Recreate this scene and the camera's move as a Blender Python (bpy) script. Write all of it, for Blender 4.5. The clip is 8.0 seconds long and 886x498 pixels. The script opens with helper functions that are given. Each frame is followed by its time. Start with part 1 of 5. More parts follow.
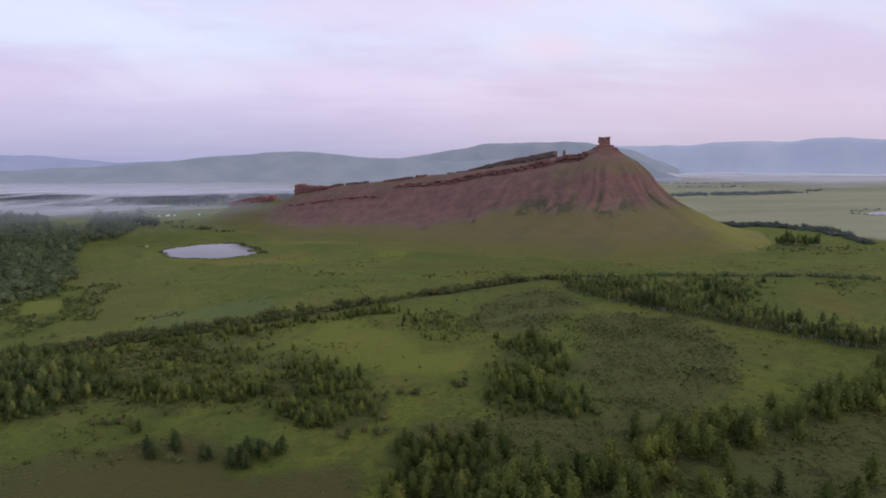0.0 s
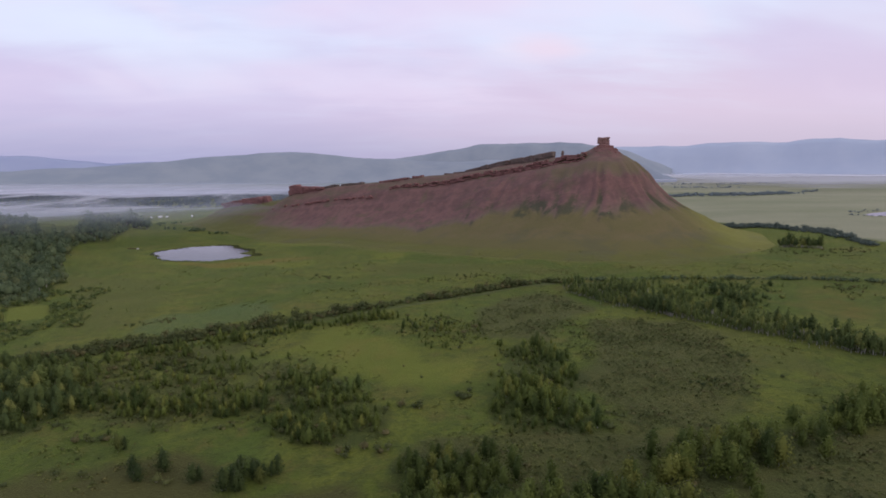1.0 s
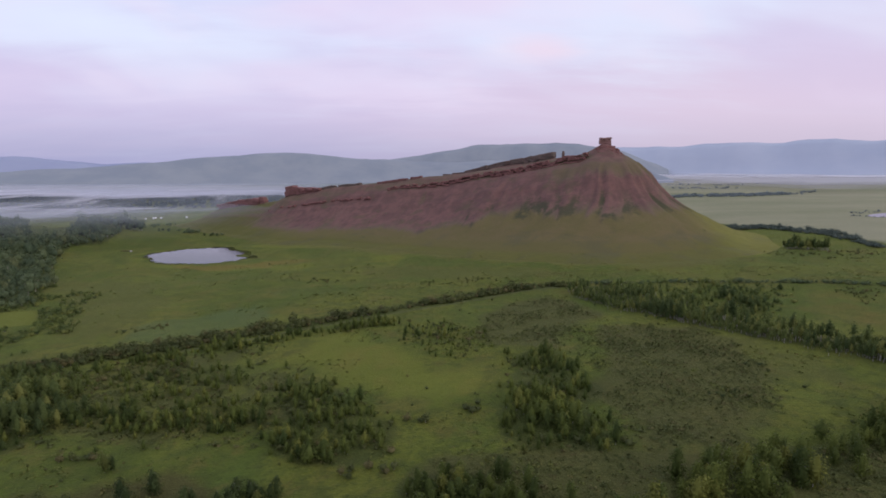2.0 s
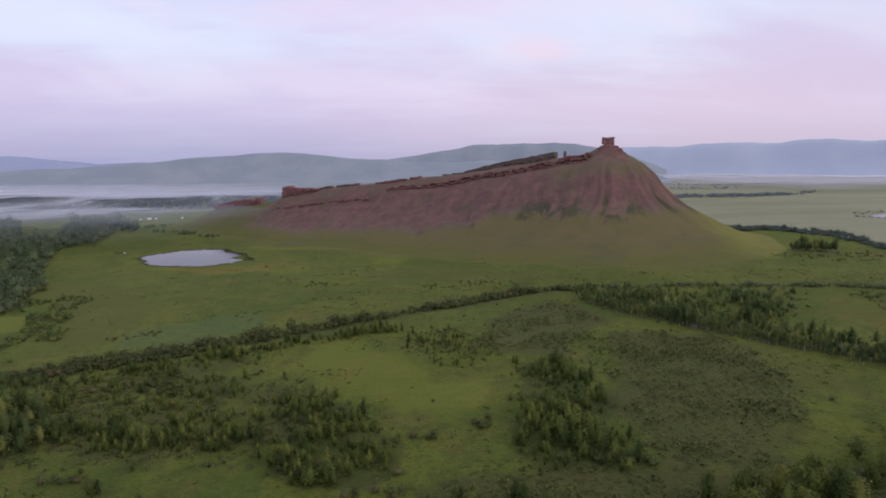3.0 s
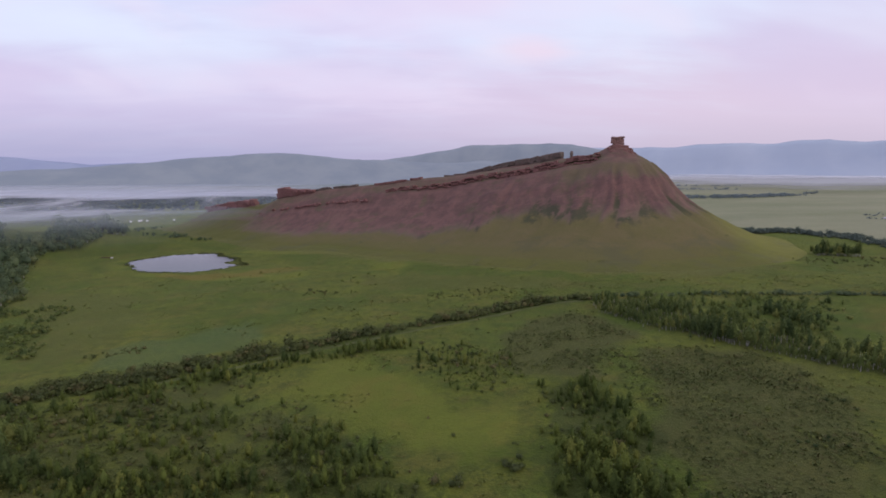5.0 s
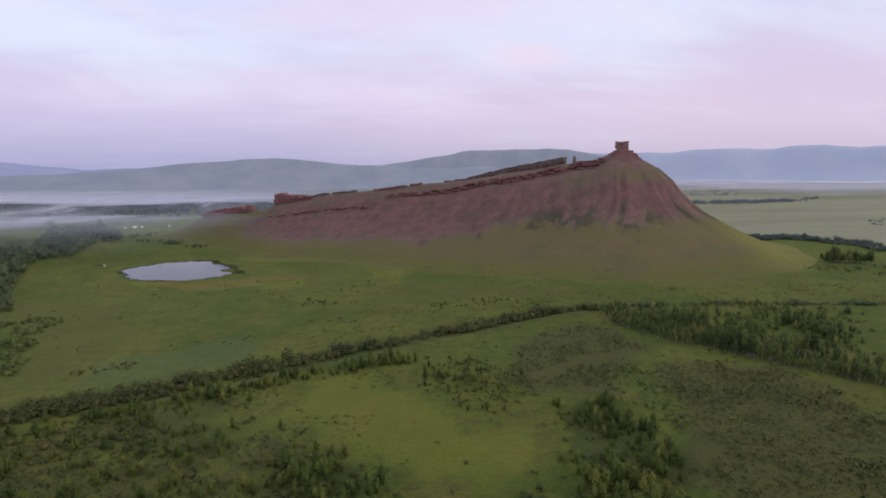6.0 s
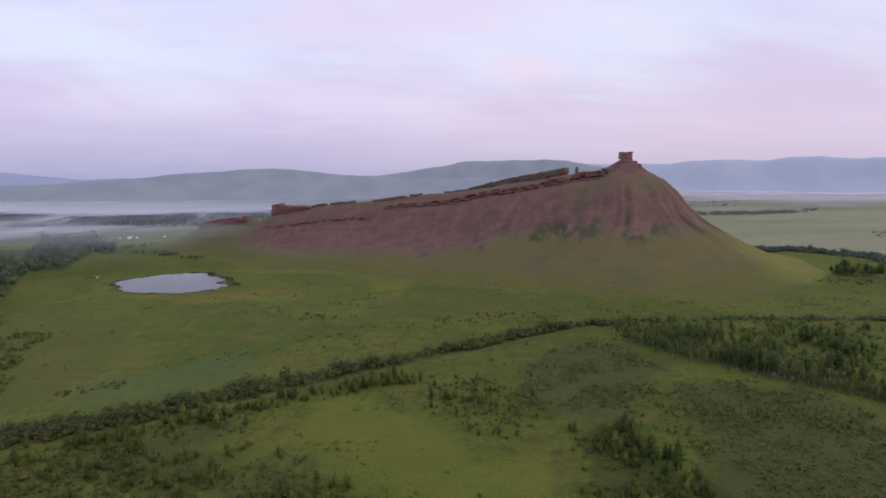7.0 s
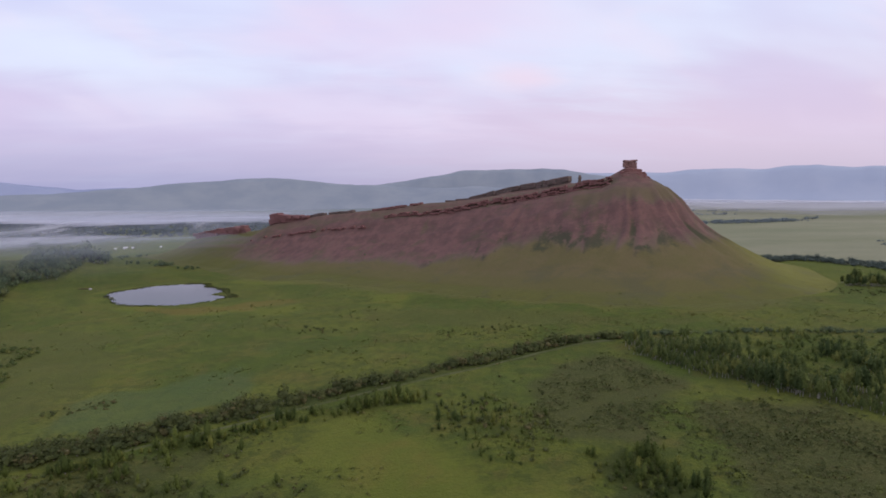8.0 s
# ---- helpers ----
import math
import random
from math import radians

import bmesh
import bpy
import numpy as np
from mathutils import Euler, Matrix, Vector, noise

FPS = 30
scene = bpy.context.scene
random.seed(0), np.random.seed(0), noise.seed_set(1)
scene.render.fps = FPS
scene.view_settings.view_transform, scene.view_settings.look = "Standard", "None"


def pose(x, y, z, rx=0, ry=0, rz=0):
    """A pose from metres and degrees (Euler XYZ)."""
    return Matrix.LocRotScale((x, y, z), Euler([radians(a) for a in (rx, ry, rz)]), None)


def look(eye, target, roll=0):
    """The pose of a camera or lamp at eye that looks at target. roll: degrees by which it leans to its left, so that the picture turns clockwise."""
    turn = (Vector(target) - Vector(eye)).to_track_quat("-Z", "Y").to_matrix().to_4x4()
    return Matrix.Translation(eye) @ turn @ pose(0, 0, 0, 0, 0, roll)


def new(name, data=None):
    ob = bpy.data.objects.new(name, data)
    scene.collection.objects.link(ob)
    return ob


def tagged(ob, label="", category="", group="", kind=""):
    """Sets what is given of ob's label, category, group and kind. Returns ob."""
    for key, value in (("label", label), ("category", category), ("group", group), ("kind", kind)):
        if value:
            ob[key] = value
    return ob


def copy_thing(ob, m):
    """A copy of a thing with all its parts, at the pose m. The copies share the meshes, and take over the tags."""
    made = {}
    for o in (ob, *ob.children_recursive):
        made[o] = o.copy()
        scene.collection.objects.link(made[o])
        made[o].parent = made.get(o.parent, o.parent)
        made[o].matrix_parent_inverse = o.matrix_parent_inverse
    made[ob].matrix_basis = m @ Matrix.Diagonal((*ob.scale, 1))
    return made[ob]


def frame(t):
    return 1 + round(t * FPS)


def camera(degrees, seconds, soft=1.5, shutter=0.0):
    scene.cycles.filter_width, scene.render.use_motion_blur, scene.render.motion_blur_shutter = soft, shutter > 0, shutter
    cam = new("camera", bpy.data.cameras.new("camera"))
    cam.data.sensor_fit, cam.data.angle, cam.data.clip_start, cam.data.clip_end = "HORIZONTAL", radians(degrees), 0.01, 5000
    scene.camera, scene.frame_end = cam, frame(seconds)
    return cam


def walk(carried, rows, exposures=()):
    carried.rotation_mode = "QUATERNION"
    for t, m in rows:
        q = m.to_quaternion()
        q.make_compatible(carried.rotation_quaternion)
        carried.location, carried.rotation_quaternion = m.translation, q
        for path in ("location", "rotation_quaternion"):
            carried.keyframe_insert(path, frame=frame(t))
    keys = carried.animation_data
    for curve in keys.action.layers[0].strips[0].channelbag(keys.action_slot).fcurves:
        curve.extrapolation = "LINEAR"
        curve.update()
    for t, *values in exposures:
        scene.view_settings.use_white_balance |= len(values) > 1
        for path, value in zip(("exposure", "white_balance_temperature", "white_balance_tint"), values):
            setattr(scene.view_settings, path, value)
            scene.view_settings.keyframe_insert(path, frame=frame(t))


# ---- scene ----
cam = camera(74.9, 8.0, soft=1.7)
PATH = [
    (0, (-0.227, 0.094, 74.8), (-0.223, 2.074, 74.516), -0.0),
    (0.5, (-1.49, 4.669, 74.866), (-1.476, 6.649, 74.582), -0.0),
    (1, (-3.033, 9.471, 74.931), (-3.01, 11.451, 74.649), -0.0),
    (1.5, (-4.665, 14.214, 74.947), (-4.635, 16.194, 74.667), -0.0),
    (3, (-9.472, 29.577, 75.195), (-9.424, 31.557, 74.915), -0.0),
    (3.5, (-11.025, 35.146, 75.236), (-10.974, 37.125, 74.955), -0.0),
    (4, (-12.931, 41.123, 75.175), (-12.874, 43.102, 74.895), -0.0),
    (4.5, (-14.749, 47.272, 75.046), (-14.687, 49.252, 74.767), -0.0),
    (6, (-19.857, 65.572, 75.214), (-19.78, 67.554, 74.954), -0.0),
    (6.5, (-21.776, 70.925, 75.083), (-21.692, 72.909, 74.844), 0.0),
    (7, (-23.068, 76.114, 75.097), (-22.98, 78.099, 74.873), 0.1),
    (7.5, (-24.49, 81.491, 74.91), (-24.398, 83.478, 74.701), 0.1),
    (8, (-25.827, 86.708, 74.9), (-25.731, 88.697, 74.707), 0.0),
]
walk(cam, [(t, look(eye, target, roll)) for t, eye, target, roll in PATH])


# ---------------------------------------------------------------- light
SUN_ELEVATION, SUN_AZIMUTH = 24.0, 118.0   # degrees; azimuth clockwise from +y

world = bpy.data.worlds.new("dawn_sky")
scene.world = world
world.use_nodes = True


class Nodes:
    """A short hand for building node trees."""

    def __init__(self, tree):
        self.tree = tree
        tree.nodes.clear()

    def add(self, kind, out=0, inputs=None, **settings):
        node = self.tree.nodes.new(kind)
        for key, value in settings.items():
            setattr(node, key, value)
        for key, value in (inputs or {}).items():
            if isinstance(value, bpy.types.NodeSocket):
                self.tree.links.new(value, node.inputs[key])
            else:
                node.inputs[key].default_value = value
        return node.outputs[out]

    def math(self, op, a, b=0.0, c=0.0, clamp=False):
        return self.add("ShaderNodeMath", 0, {0: a, 1: b, 2: c}, operation=op, use_clamp=clamp)

    def noise(self, vector, scale, detail=4.0, rough=0.55, distortion=0.0):
        return self.add("ShaderNodeTexNoise", 0, {"Vector": vector, "Scale": scale, "Detail": detail,
                                                  "Roughness": rough, "Distortion": distortion})

    def step(self, value, low, high, to_low=0.0, to_high=1.0):
        return self.add("ShaderNodeMapRange", 0, {0: value, 1: low, 2: high, 3: to_low, 4: to_high},
                        interpolation_type="SMOOTHSTEP")

    def mix(self, factor, a, b, blend="MIX"):
        def full(c):
            return c if isinstance(c, bpy.types.NodeSocket) else (*c[:3], 1.0)
        node = self.tree.nodes.new("ShaderNodeMix")
        node.data_type, node.blend_type = "RGBA", blend
        for key, value in ((0, factor), (6, full(a)), (7, full(b))):
            if isinstance(value, bpy.types.NodeSocket):
                self.tree.links.new(value, node.inputs[key])
            else:
                node.inputs[key].default_value = value
        return node.outputs[2]

    def scaled(self, vector, sx, sy, sz):
        return self.add("ShaderNodeMapping", 0, {"Vector": vector, "Scale": (sx, sy, sz)})


def build_sky():
    n = Nodes(world.node_tree)
    way = n.add("ShaderNodeTexCoord", 0)
    split = n.tree.nodes.new("ShaderNodeSeparateXYZ")
    n.tree.links.new(way, split.inputs[0])
    x, y, z = split.outputs
    up = n.math("MAXIMUM", z, 0.0)
    # clouds lie on a plane overhead, so they flatten towards the horizon
    over = n.math("ADD", up, 0.16)
    flat = n.add("ShaderNodeCombineXYZ", 0, {0: n.math("DIVIDE", x, over), 1: n.math("DIVIDE", y, over), 2: 0.0})
    wide = n.noise(n.scaled(flat, 0.45, 0.8, 1.0), 0.8, 3.0, 0.5, 0.4)
    fine = n.noise(n.scaled(flat, 0.8, 1.5, 1.0), 1.7, 4.0, 0.55, 0.5)
    cover = n.math("ADD", n.math("MULTIPLY", wide, 0.74), n.math("MULTIPLY", fine, 0.26))
    # clear air: lavender low down, paler blue higher up; pinker to the right
    side = n.step(x, -0.5, 0.55)
    low = n.mix(side, (0.375, 0.385, 0.605), (0.560, 0.500, 0.640))
    pink = n.mix(side, (0.610, 0.540, 0.755), (0.720, 0.605, 0.750))
    high = n.mix(side, (0.660, 0.700, 0.930), (0.690, 0.720, 0.920))
    air = n.mix(n.step(up, 0.0, 0.11), low, pink)
    air = n.mix(n.step(up, 0.10, 0.30), air, high)
    tint = n.noise(n.scaled(flat, 0.7, 1.1, 1.0), 0.75, 3.0)
    cloud = n.mix(n.step(tint, 0.42, 0.62), (0.760, 0.830, 1.0), (0.840, 0.700, 0.860))
    amount = n.math("MULTIPLY", n.step(cover, 0.43, 0.62), n.step(up, 0.04, 0.20, 0.10, 0.85))
    colour = n.mix(amount, air, cloud)
    # broad brighter and rosier places among the clouds
    ahead = n.math("MAXIMUM", y, 0.15)
    u, v = n.math("DIVIDE", x, ahead), n.math("DIVIDE", z, ahead)
    ripple = n.math("MULTIPLY", n.math("SUBTRACT", n.noise(n.scaled(flat, 0.6, 1.4, 1.0), 2.4, 4.0, 0.6), 0.5), 1.6)
    for cu, cv, ru, rv, lean, tone, share in ((-0.62, 0.235, 0.42, 0.055, -0.14, (0.78, 0.87, 1.0), 0.65), (0.34, 0.27, 0.20, 0.12, 0.0, (0.78, 0.86, 1.0), 0.7),
                                              (-0.10, 0.135, 0.20, 0.035, -0.10, (0.84, 0.76, 0.92), 0.6), (0.17, 0.195, 0.08, 0.022, 0.0, (0.90, 0.70, 0.80), 0.6),
                                              (0.05, 0.27, 0.30, 0.06, 0.05, (0.82, 0.70, 0.88), 0.5), (-0.55, 0.15, 0.5, 0.035, 0.0, (0.68, 0.60, 0.80), 0.6)):
        du = n.math("DIVIDE", n.math("SUBTRACT", u, cu), ru)
        dv = n.math("DIVIDE", n.math("SUBTRACT", n.math("SUBTRACT", v, cv), n.math("MULTIPLY", n.math("SUBTRACT", u, cu), lean)), rv)
        reach = n.math("SQRT", n.math("ADD", n.math("MULTIPLY", du, du), n.math("MULTIPLY", dv, dv)))
        near = n.step(n.math("ADD", reach, ripple), 1.5, 0.1, 0.0, share)
        colour = n.mix(near, colour, tone)
    # thin streaks of high cloud, drawn out and falling gently to the right
    sheet_of_cloud = n.add("ShaderNodeCombineXYZ", 0, {0: u, 1: v, 2: 0.0})
    slanted = n.add("ShaderNodeMapping", 0, {"Vector": sheet_of_cloud, "Rotation": (0.0, 0.0, radians(11.0))})
    for sx, sy, scale, low_at, high_at, tone, share in ((1.0, 3.2, 1.9, 0.48, 0.68, (0.79, 0.86, 1.0), 0.40), (1.0, 3.0, 1.7, 0.48, 0.32, (0.63, 0.55, 0.77), 0.32),
                                                       (1.4, 3.0, 3.2, 0.52, 0.72, (0.87, 0.75, 0.88), 0.28)):
        streak = n.noise(n.scaled(slanted, sx, sy, 1.0), scale, 3.0, 0.5, 0.25)
        colour = n.mix(n.math("MULTIPLY", n.step(streak, low_at, high_at, 0.0, share), n.step(v, 0.06, 0.17)), colour, tone)
    colour = n.mix(1.0, colour, (0.985, 0.965, 1.0), "MULTIPLY")
    clouds = n.add("ShaderNodeBackground", 0, {"Color": colour, "Strength": 1.0})
    sky = n.add("ShaderNodeTexSky", 0, sky_type="NISHITA", sun_disc=False, sun_elevation=radians(SUN_ELEVATION),
                sun_rotation=radians(SUN_AZIMUTH), altitude=300.0, air_density=1.0, dust_density=1.5)
    clear = n.add("ShaderNodeBackground", 0, {"Color": sky, "Strength": 0.01})
    both = n.add("ShaderNodeAddShader", 0, {0: clouds, 1: clear})
    out = n.tree.nodes.new("ShaderNodeOutputWorld")
    n.tree.links.new(both, out.inputs[0])


build_sky()

sun_data = bpy.data.lights.new("sun", "SUN")
sun_data.energy, sun_data.angle, sun_data.color = 0.8, radians(25.0), (1.0, 0.86, 0.76)
sun = new("sun", sun_data)
sun_from = Vector((math.sin(radians(SUN_AZIMUTH)) * math.cos(radians(SUN_ELEVATION)),
                   math.cos(radians(SUN_AZIMUTH)) * math.cos(radians(SUN_ELEVATION)), math.sin(radians(SUN_ELEVATION))))
sun.matrix_world = look(sun_from * 900, (0, 0, 0))
scene.view_settings.exposure = 0.0


# ---------------------------------------------------------------- materials
def material(name):
    m = bpy.data.materials.new(name)
    m.use_nodes = True
    return m, Nodes(m.node_tree)


def finish(n, colour, rough=0.9, bump=None, strength=0.4, distance=0.3, specular=0.2, sheen=0.0, sheen_tint=(0.8, 0.8, 0.5)):
    inputs = {"Base Color": colour, "Roughness": rough, "Specular IOR Level": specular, "Sheen Weight": sheen, "Sheen Roughness": 0.17,
              "Sheen Tint": (*sheen_tint, 1.0)}
    if bump is not None:
        inputs["Normal"] = n.add("ShaderNodeBump", 0, {"Height": bump, "Strength": strength, "Distance": distance})
    shader = n.add("ShaderNodeBsdfPrincipled", 0, inputs)
    out = n.tree.nodes.new("ShaderNodeOutputMaterial")
    n.tree.links.new(shader, out.inputs[0])


def meadow_colour(n, place):
    """Grassland as patches of dry, fresh and damp grass."""
    broad = n.noise(place, 0.012, 5.0, 0.6, 0.6)
    mid = n.noise(place, 0.06, 5.0, 0.65)
    clump = n.noise(place, 0.20, 4.0, 0.65)
    grain = n.noise(place, 0.9, 4.0, 0.7)
    colour = n.mix(n.step(broad, 0.40, 0.60), (0.096, 0.126, 0.020), (0.158, 0.165, 0.029))
    colour = n.mix(n.step(mid, 0.46, 0.72, 0.0, 0.8), colour, (0.082, 0.102, 0.022))
    colour = n.mix(n.math("MULTIPLY", n.step(n.noise(place, 0.035, 4.0), 0.50, 0.70), 0.65), colour, (0.178, 0.148, 0.040))
    colour = n.mix(n.step(n.noise(n.scaled(place, 0.6, 1.0, 1.0), 0.026, 5.0, 0.65, 0.8), 0.53, 0.68, 0.0, 0.55), colour, (0.092, 0.138, 0.030))
    colour = n.mix(n.step(clump, 0.46, 0.62, 0.0, 0.6), colour, (0.064, 0.080, 0.020))
    colour = n.mix(n.step(n.noise(place, 0.09, 5.0, 0.7), 0.52, 0.70, 0.0, 0.55), colour, (0.165, 0.126, 0.040))
    colour = n.mix(n.step(n.noise(place, 0.45, 3.0, 0.6), 0.50, 0.68, 0.0, 0.34), colour, (0.056, 0.068, 0.020))
    colour = n.mix(n.step(grain, 0.34, 0.74, 0.0, 0.58), colour, n.mix(0.6, colour, (0.032, 0.046, 0.013)))
    return n.mix(1.0, colour, (0.80, 0.87, 0.76), "MULTIPLY"), mid, grain


def make_grass():
    m, n = material("meadow_grass")
    place = n.add("ShaderNodeNewGeometry", 0)
    colour, mid, grain = meadow_colour(n, place)
    # ground under copses and hedge: dark undergrowth tone with the trees' shade painted in
    for name, tone, amount in (("fresh", (0.140, 0.164, 0.023), 0.66), ("coarse", (0.066, 0.062, 0.020), 0.88), ("foot", (0.120, 0.116, 0.036), 0.75), ("damp", (0.078, 0.122, 0.046), 0.5),
                               ("heath", (0.068, 0.068, 0.024), 0.72), ("olive", (0.094, 0.098, 0.026), 0.5), ("scrub_shade", (0.040, 0.052, 0.016), 0.6),
                               # last two tones hold distance haze; the steppe one is dry tan grass too
                               ("dry", (0.165, 0.120, 0.028), 0.7), ("vale_haze", (0.225, 0.270, 0.262), 0.9), ("steppe_haze", (0.275, 0.270, 0.165), 0.85)):
        if name == "fresh":
            tone = n.mix(n.step(n.noise(place, 0.04, 5.0, 0.65, 0.5), 0.46, 0.70), tone, (0.180, 0.168, 0.030))
        if name == "steppe_haze":
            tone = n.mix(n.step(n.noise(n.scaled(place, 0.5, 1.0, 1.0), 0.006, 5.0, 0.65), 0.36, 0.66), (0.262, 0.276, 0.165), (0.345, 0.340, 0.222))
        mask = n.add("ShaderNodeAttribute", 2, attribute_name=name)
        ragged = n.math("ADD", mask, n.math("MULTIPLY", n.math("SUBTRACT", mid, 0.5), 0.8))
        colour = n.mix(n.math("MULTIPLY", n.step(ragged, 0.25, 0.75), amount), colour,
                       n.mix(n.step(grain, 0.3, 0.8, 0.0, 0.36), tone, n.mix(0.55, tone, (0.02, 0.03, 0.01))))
    tuft = n.noise(place, 1.6, 3.0, 0.7)
    distant = n.math("MAXIMUM", n.add("ShaderNodeAttribute", 2, attribute_name="vale_haze"), n.add("ShaderNodeAttribute", 2, attribute_name="steppe_haze"))
    blades = n.step(distant, 0.0, 1.0, 0.18, 0.02)      # tall meadow blades catch light along the ground; haze-paled far grass hardly does
    finish(n, colour, 0.95, n.math("ADD", tuft, n.math("MULTIPLY", grain, 1.5)), 0.8, 0.5, 0.1, blades, (0.65, 0.74, 0.26))
    return m


def make_hill_soil():
    m, n = material("hill_grass_and_red_soil")
    place = n.add("ShaderNodeNewGeometry", 0)
    colour, mid, grain = meadow_colour(n, place)
    thin = n.add("ShaderNodeAttribute", 2, attribute_name="thin")
    bare = n.add("ShaderNodeAttribute", 2, attribute_name="bare")
    rill = n.add("ShaderNodeAttribute", 2, attribute_name="gully")
    colour = n.mix(0.7, colour, (0.120, 0.116, 0.036))      # short grass of the foot of the slope
    olive = n.mix(n.step(mid, 0.35, 0.7), (0.148, 0.122, 0.056), (0.130, 0.116, 0.046))
    olive = n.mix(n.step(grain, 0.4, 0.75, 0.0, 0.35), olive, (0.085, 0.085, 0.035))
    colour = n.mix(n.step(n.math("ADD", thin, n.math("MULTIPLY", n.math("SUBTRACT", mid, 0.5), 0.5)), 0.1, 0.8), colour, olive)
    colour = n.mix(n.step(bare, 0.05, 0.5, 0.0, 0.85), colour, (0.140, 0.118, 0.078))
    # right flank: yellow-green grass brightened in colour as the side facing the light
    lit_flank = n.add("ShaderNodeAttribute", 2, attribute_name="lit_flank")
    colour = n.mix(n.math("MULTIPLY", lit_flank, n.step(mid, 0.3, 0.7, 0.95, 0.55)), colour, (0.172, 0.172, 0.034))
    streak = n.noise(n.scaled(place, 1.0, 1.0, 0.35), 0.10, 5.0, 0.65, 0.2)
    speck = n.noise(place, 0.55, 5.0, 0.7)
    red = n.mix(n.step(streak, 0.35, 0.65), (0.132, 0.078, 0.069), (0.192, 0.106, 0.091))
    red = n.mix(n.step(speck, 0.45, 0.75, 0.0, 0.3), red, (0.110, 0.076, 0.062))
    axes = n.tree.nodes.new("ShaderNodeSeparateXYZ")
    n.tree.links.new(place, axes.inputs[0])
    dip = n.math("SUBTRACT", axes.outputs[2], n.math("MULTIPLY", axes.outputs[0], 0.15))   # the beds dip along the ridge
    beds = n.add("ShaderNodeCombineXYZ", 0, {0: n.math("MULTIPLY", axes.outputs[0], 0.05), 1: n.math("MULTIPLY", axes.outputs[1], 0.05), 2: n.math("MULTIPLY", dip, 0.30)})
    strata = n.noise(beds, 0.8, 5.0, 0.65, 0.9)
    red = n.mix(n.step(strata, 0.48, 0.66, 0.0, 0.28), red, (0.092, 0.058, 0.050))
    red = n.mix(n.step(strata, 0.46, 0.34, 0.0, 0.22), red, (0.215, 0.112, 0.092))
    edge = n.math("ADD", bare, n.math("MULTIPLY", n.math("SUBTRACT", n.noise(place, 0.05, 6.0, 0.75), 0.5), 0.6))
    colour = n.mix(n.step(edge, 0.05, 0.95, 0.0, 0.95), colour, red)
    # grass and low scrub have settled in the gullies and on the ledges
    patchy = n.step(n.noise(place, 0.035, 4.0, 0.7), 0.38, 0.62, 0.25, 1.1)
    settled = n.math("ADD", n.math("MULTIPLY", rill, patchy), n.math("MULTIPLY", n.math("SUBTRACT", speck, 0.5), 1.1))
    colour = n.mix(n.step(settled, 0.22, 0.9, 0.0, 0.85), colour, (0.062, 0.066, 0.038))
    green = n.step(n.noise(n.scaled(place, 1.0, 1.0, 1.6), 0.028, 5.0, 0.7, 0.4), 0.52, 0.66, 0.0, 0.5)
    colour = n.mix(green, colour, (0.096, 0.094, 0.050))
    tufts = n.step(n.noise(place, 0.22, 4.0, 0.7), 0.58, 0.70)
    colour = n.mix(n.math("MULTIPLY", tufts, 0.22), colour, (0.085, 0.090, 0.040))
    rough = n.math("ADD", n.math("MULTIPLY", streak, 1.5), n.math("MULTIPLY", speck, 1.2))
    finish(n, colour, 0.95, rough, 0.6, 0.5, 0.1, n.step(thin, 0.0, 0.7, 0.18, 0.05), (0.70, 0.73, 0.34))
    return m


def make_rock():
    m, n = material("red_sandstone")
    place = n.add("ShaderNodeNewGeometry", 0)
    chance = n.add("ShaderNodeObjectInfo", 5)
    layers = n.noise(n.scaled(place, 0.12, 0.12, 1.6), 0.7, 5.0, 0.6)
    blotch = n.noise(place, 0.35, 5.0, 0.65)
    colour = n.mix(n.step(layers, 0.35, 0.65), (0.180, 0.088, 0.080), (0.262, 0.130, 0.115))
    colour = n.mix(n.step(blotch, 0.5, 0.75, 0.0, 0.6), colour, (0.130, 0.074, 0.064))
    colour = n.mix(n.math("MULTIPLY", chance, 0.35), colour, (0.235, 0.134, 0.117))
    finish(n, colour, 0.9, n.math("ADD", layers, blotch), 0.9, 0.6, 0.2)
    return m


def make_tower_rock():
    m, n = material("pale_pink_sandstone")
    place = n.add("ShaderNodeNewGeometry", 0)
    layers = n.noise(n.scaled(place, 0.15, 0.15, 1.6), 0.8, 5.0, 0.6)
    blotch = n.noise(place, 0.5, 5.0, 0.65)
    colour = n.mix(n.step(layers, 0.35, 0.65), (0.210, 0.112, 0.098), (0.330, 0.205, 0.178))
    colour = n.mix(n.step(blotch, 0.5, 0.75, 0.0, 0.6), colour, (0.130, 0.080, 0.072))
    finish(n, colour, 0.9, n.math("ADD", layers, blotch), 0.9, 0.6, 0.2)
    return m


def make_lichen_rock():
    m, n = material("weathered_grey_sandstone")
    place = n.add("ShaderNodeNewGeometry", 0)
    layers = n.noise(n.scaled(place, 0.12, 0.12, 1.6), 0.7, 5.0, 0.6)
    blotch = n.noise(place, 0.3, 5.0, 0.65)
    colour = n.mix(n.step(layers, 0.35, 0.65), (0.115, 0.088, 0.076), (0.190, 0.138, 0.116))
    colour = n.mix(n.step(blotch, 0.45, 0.7, 0.0, 0.8), colour, (0.105, 0.100, 0.080))
    finish(n, colour, 0.95, n.math("ADD", layers, blotch), 0.9, 0.6, 0.2)
    return m


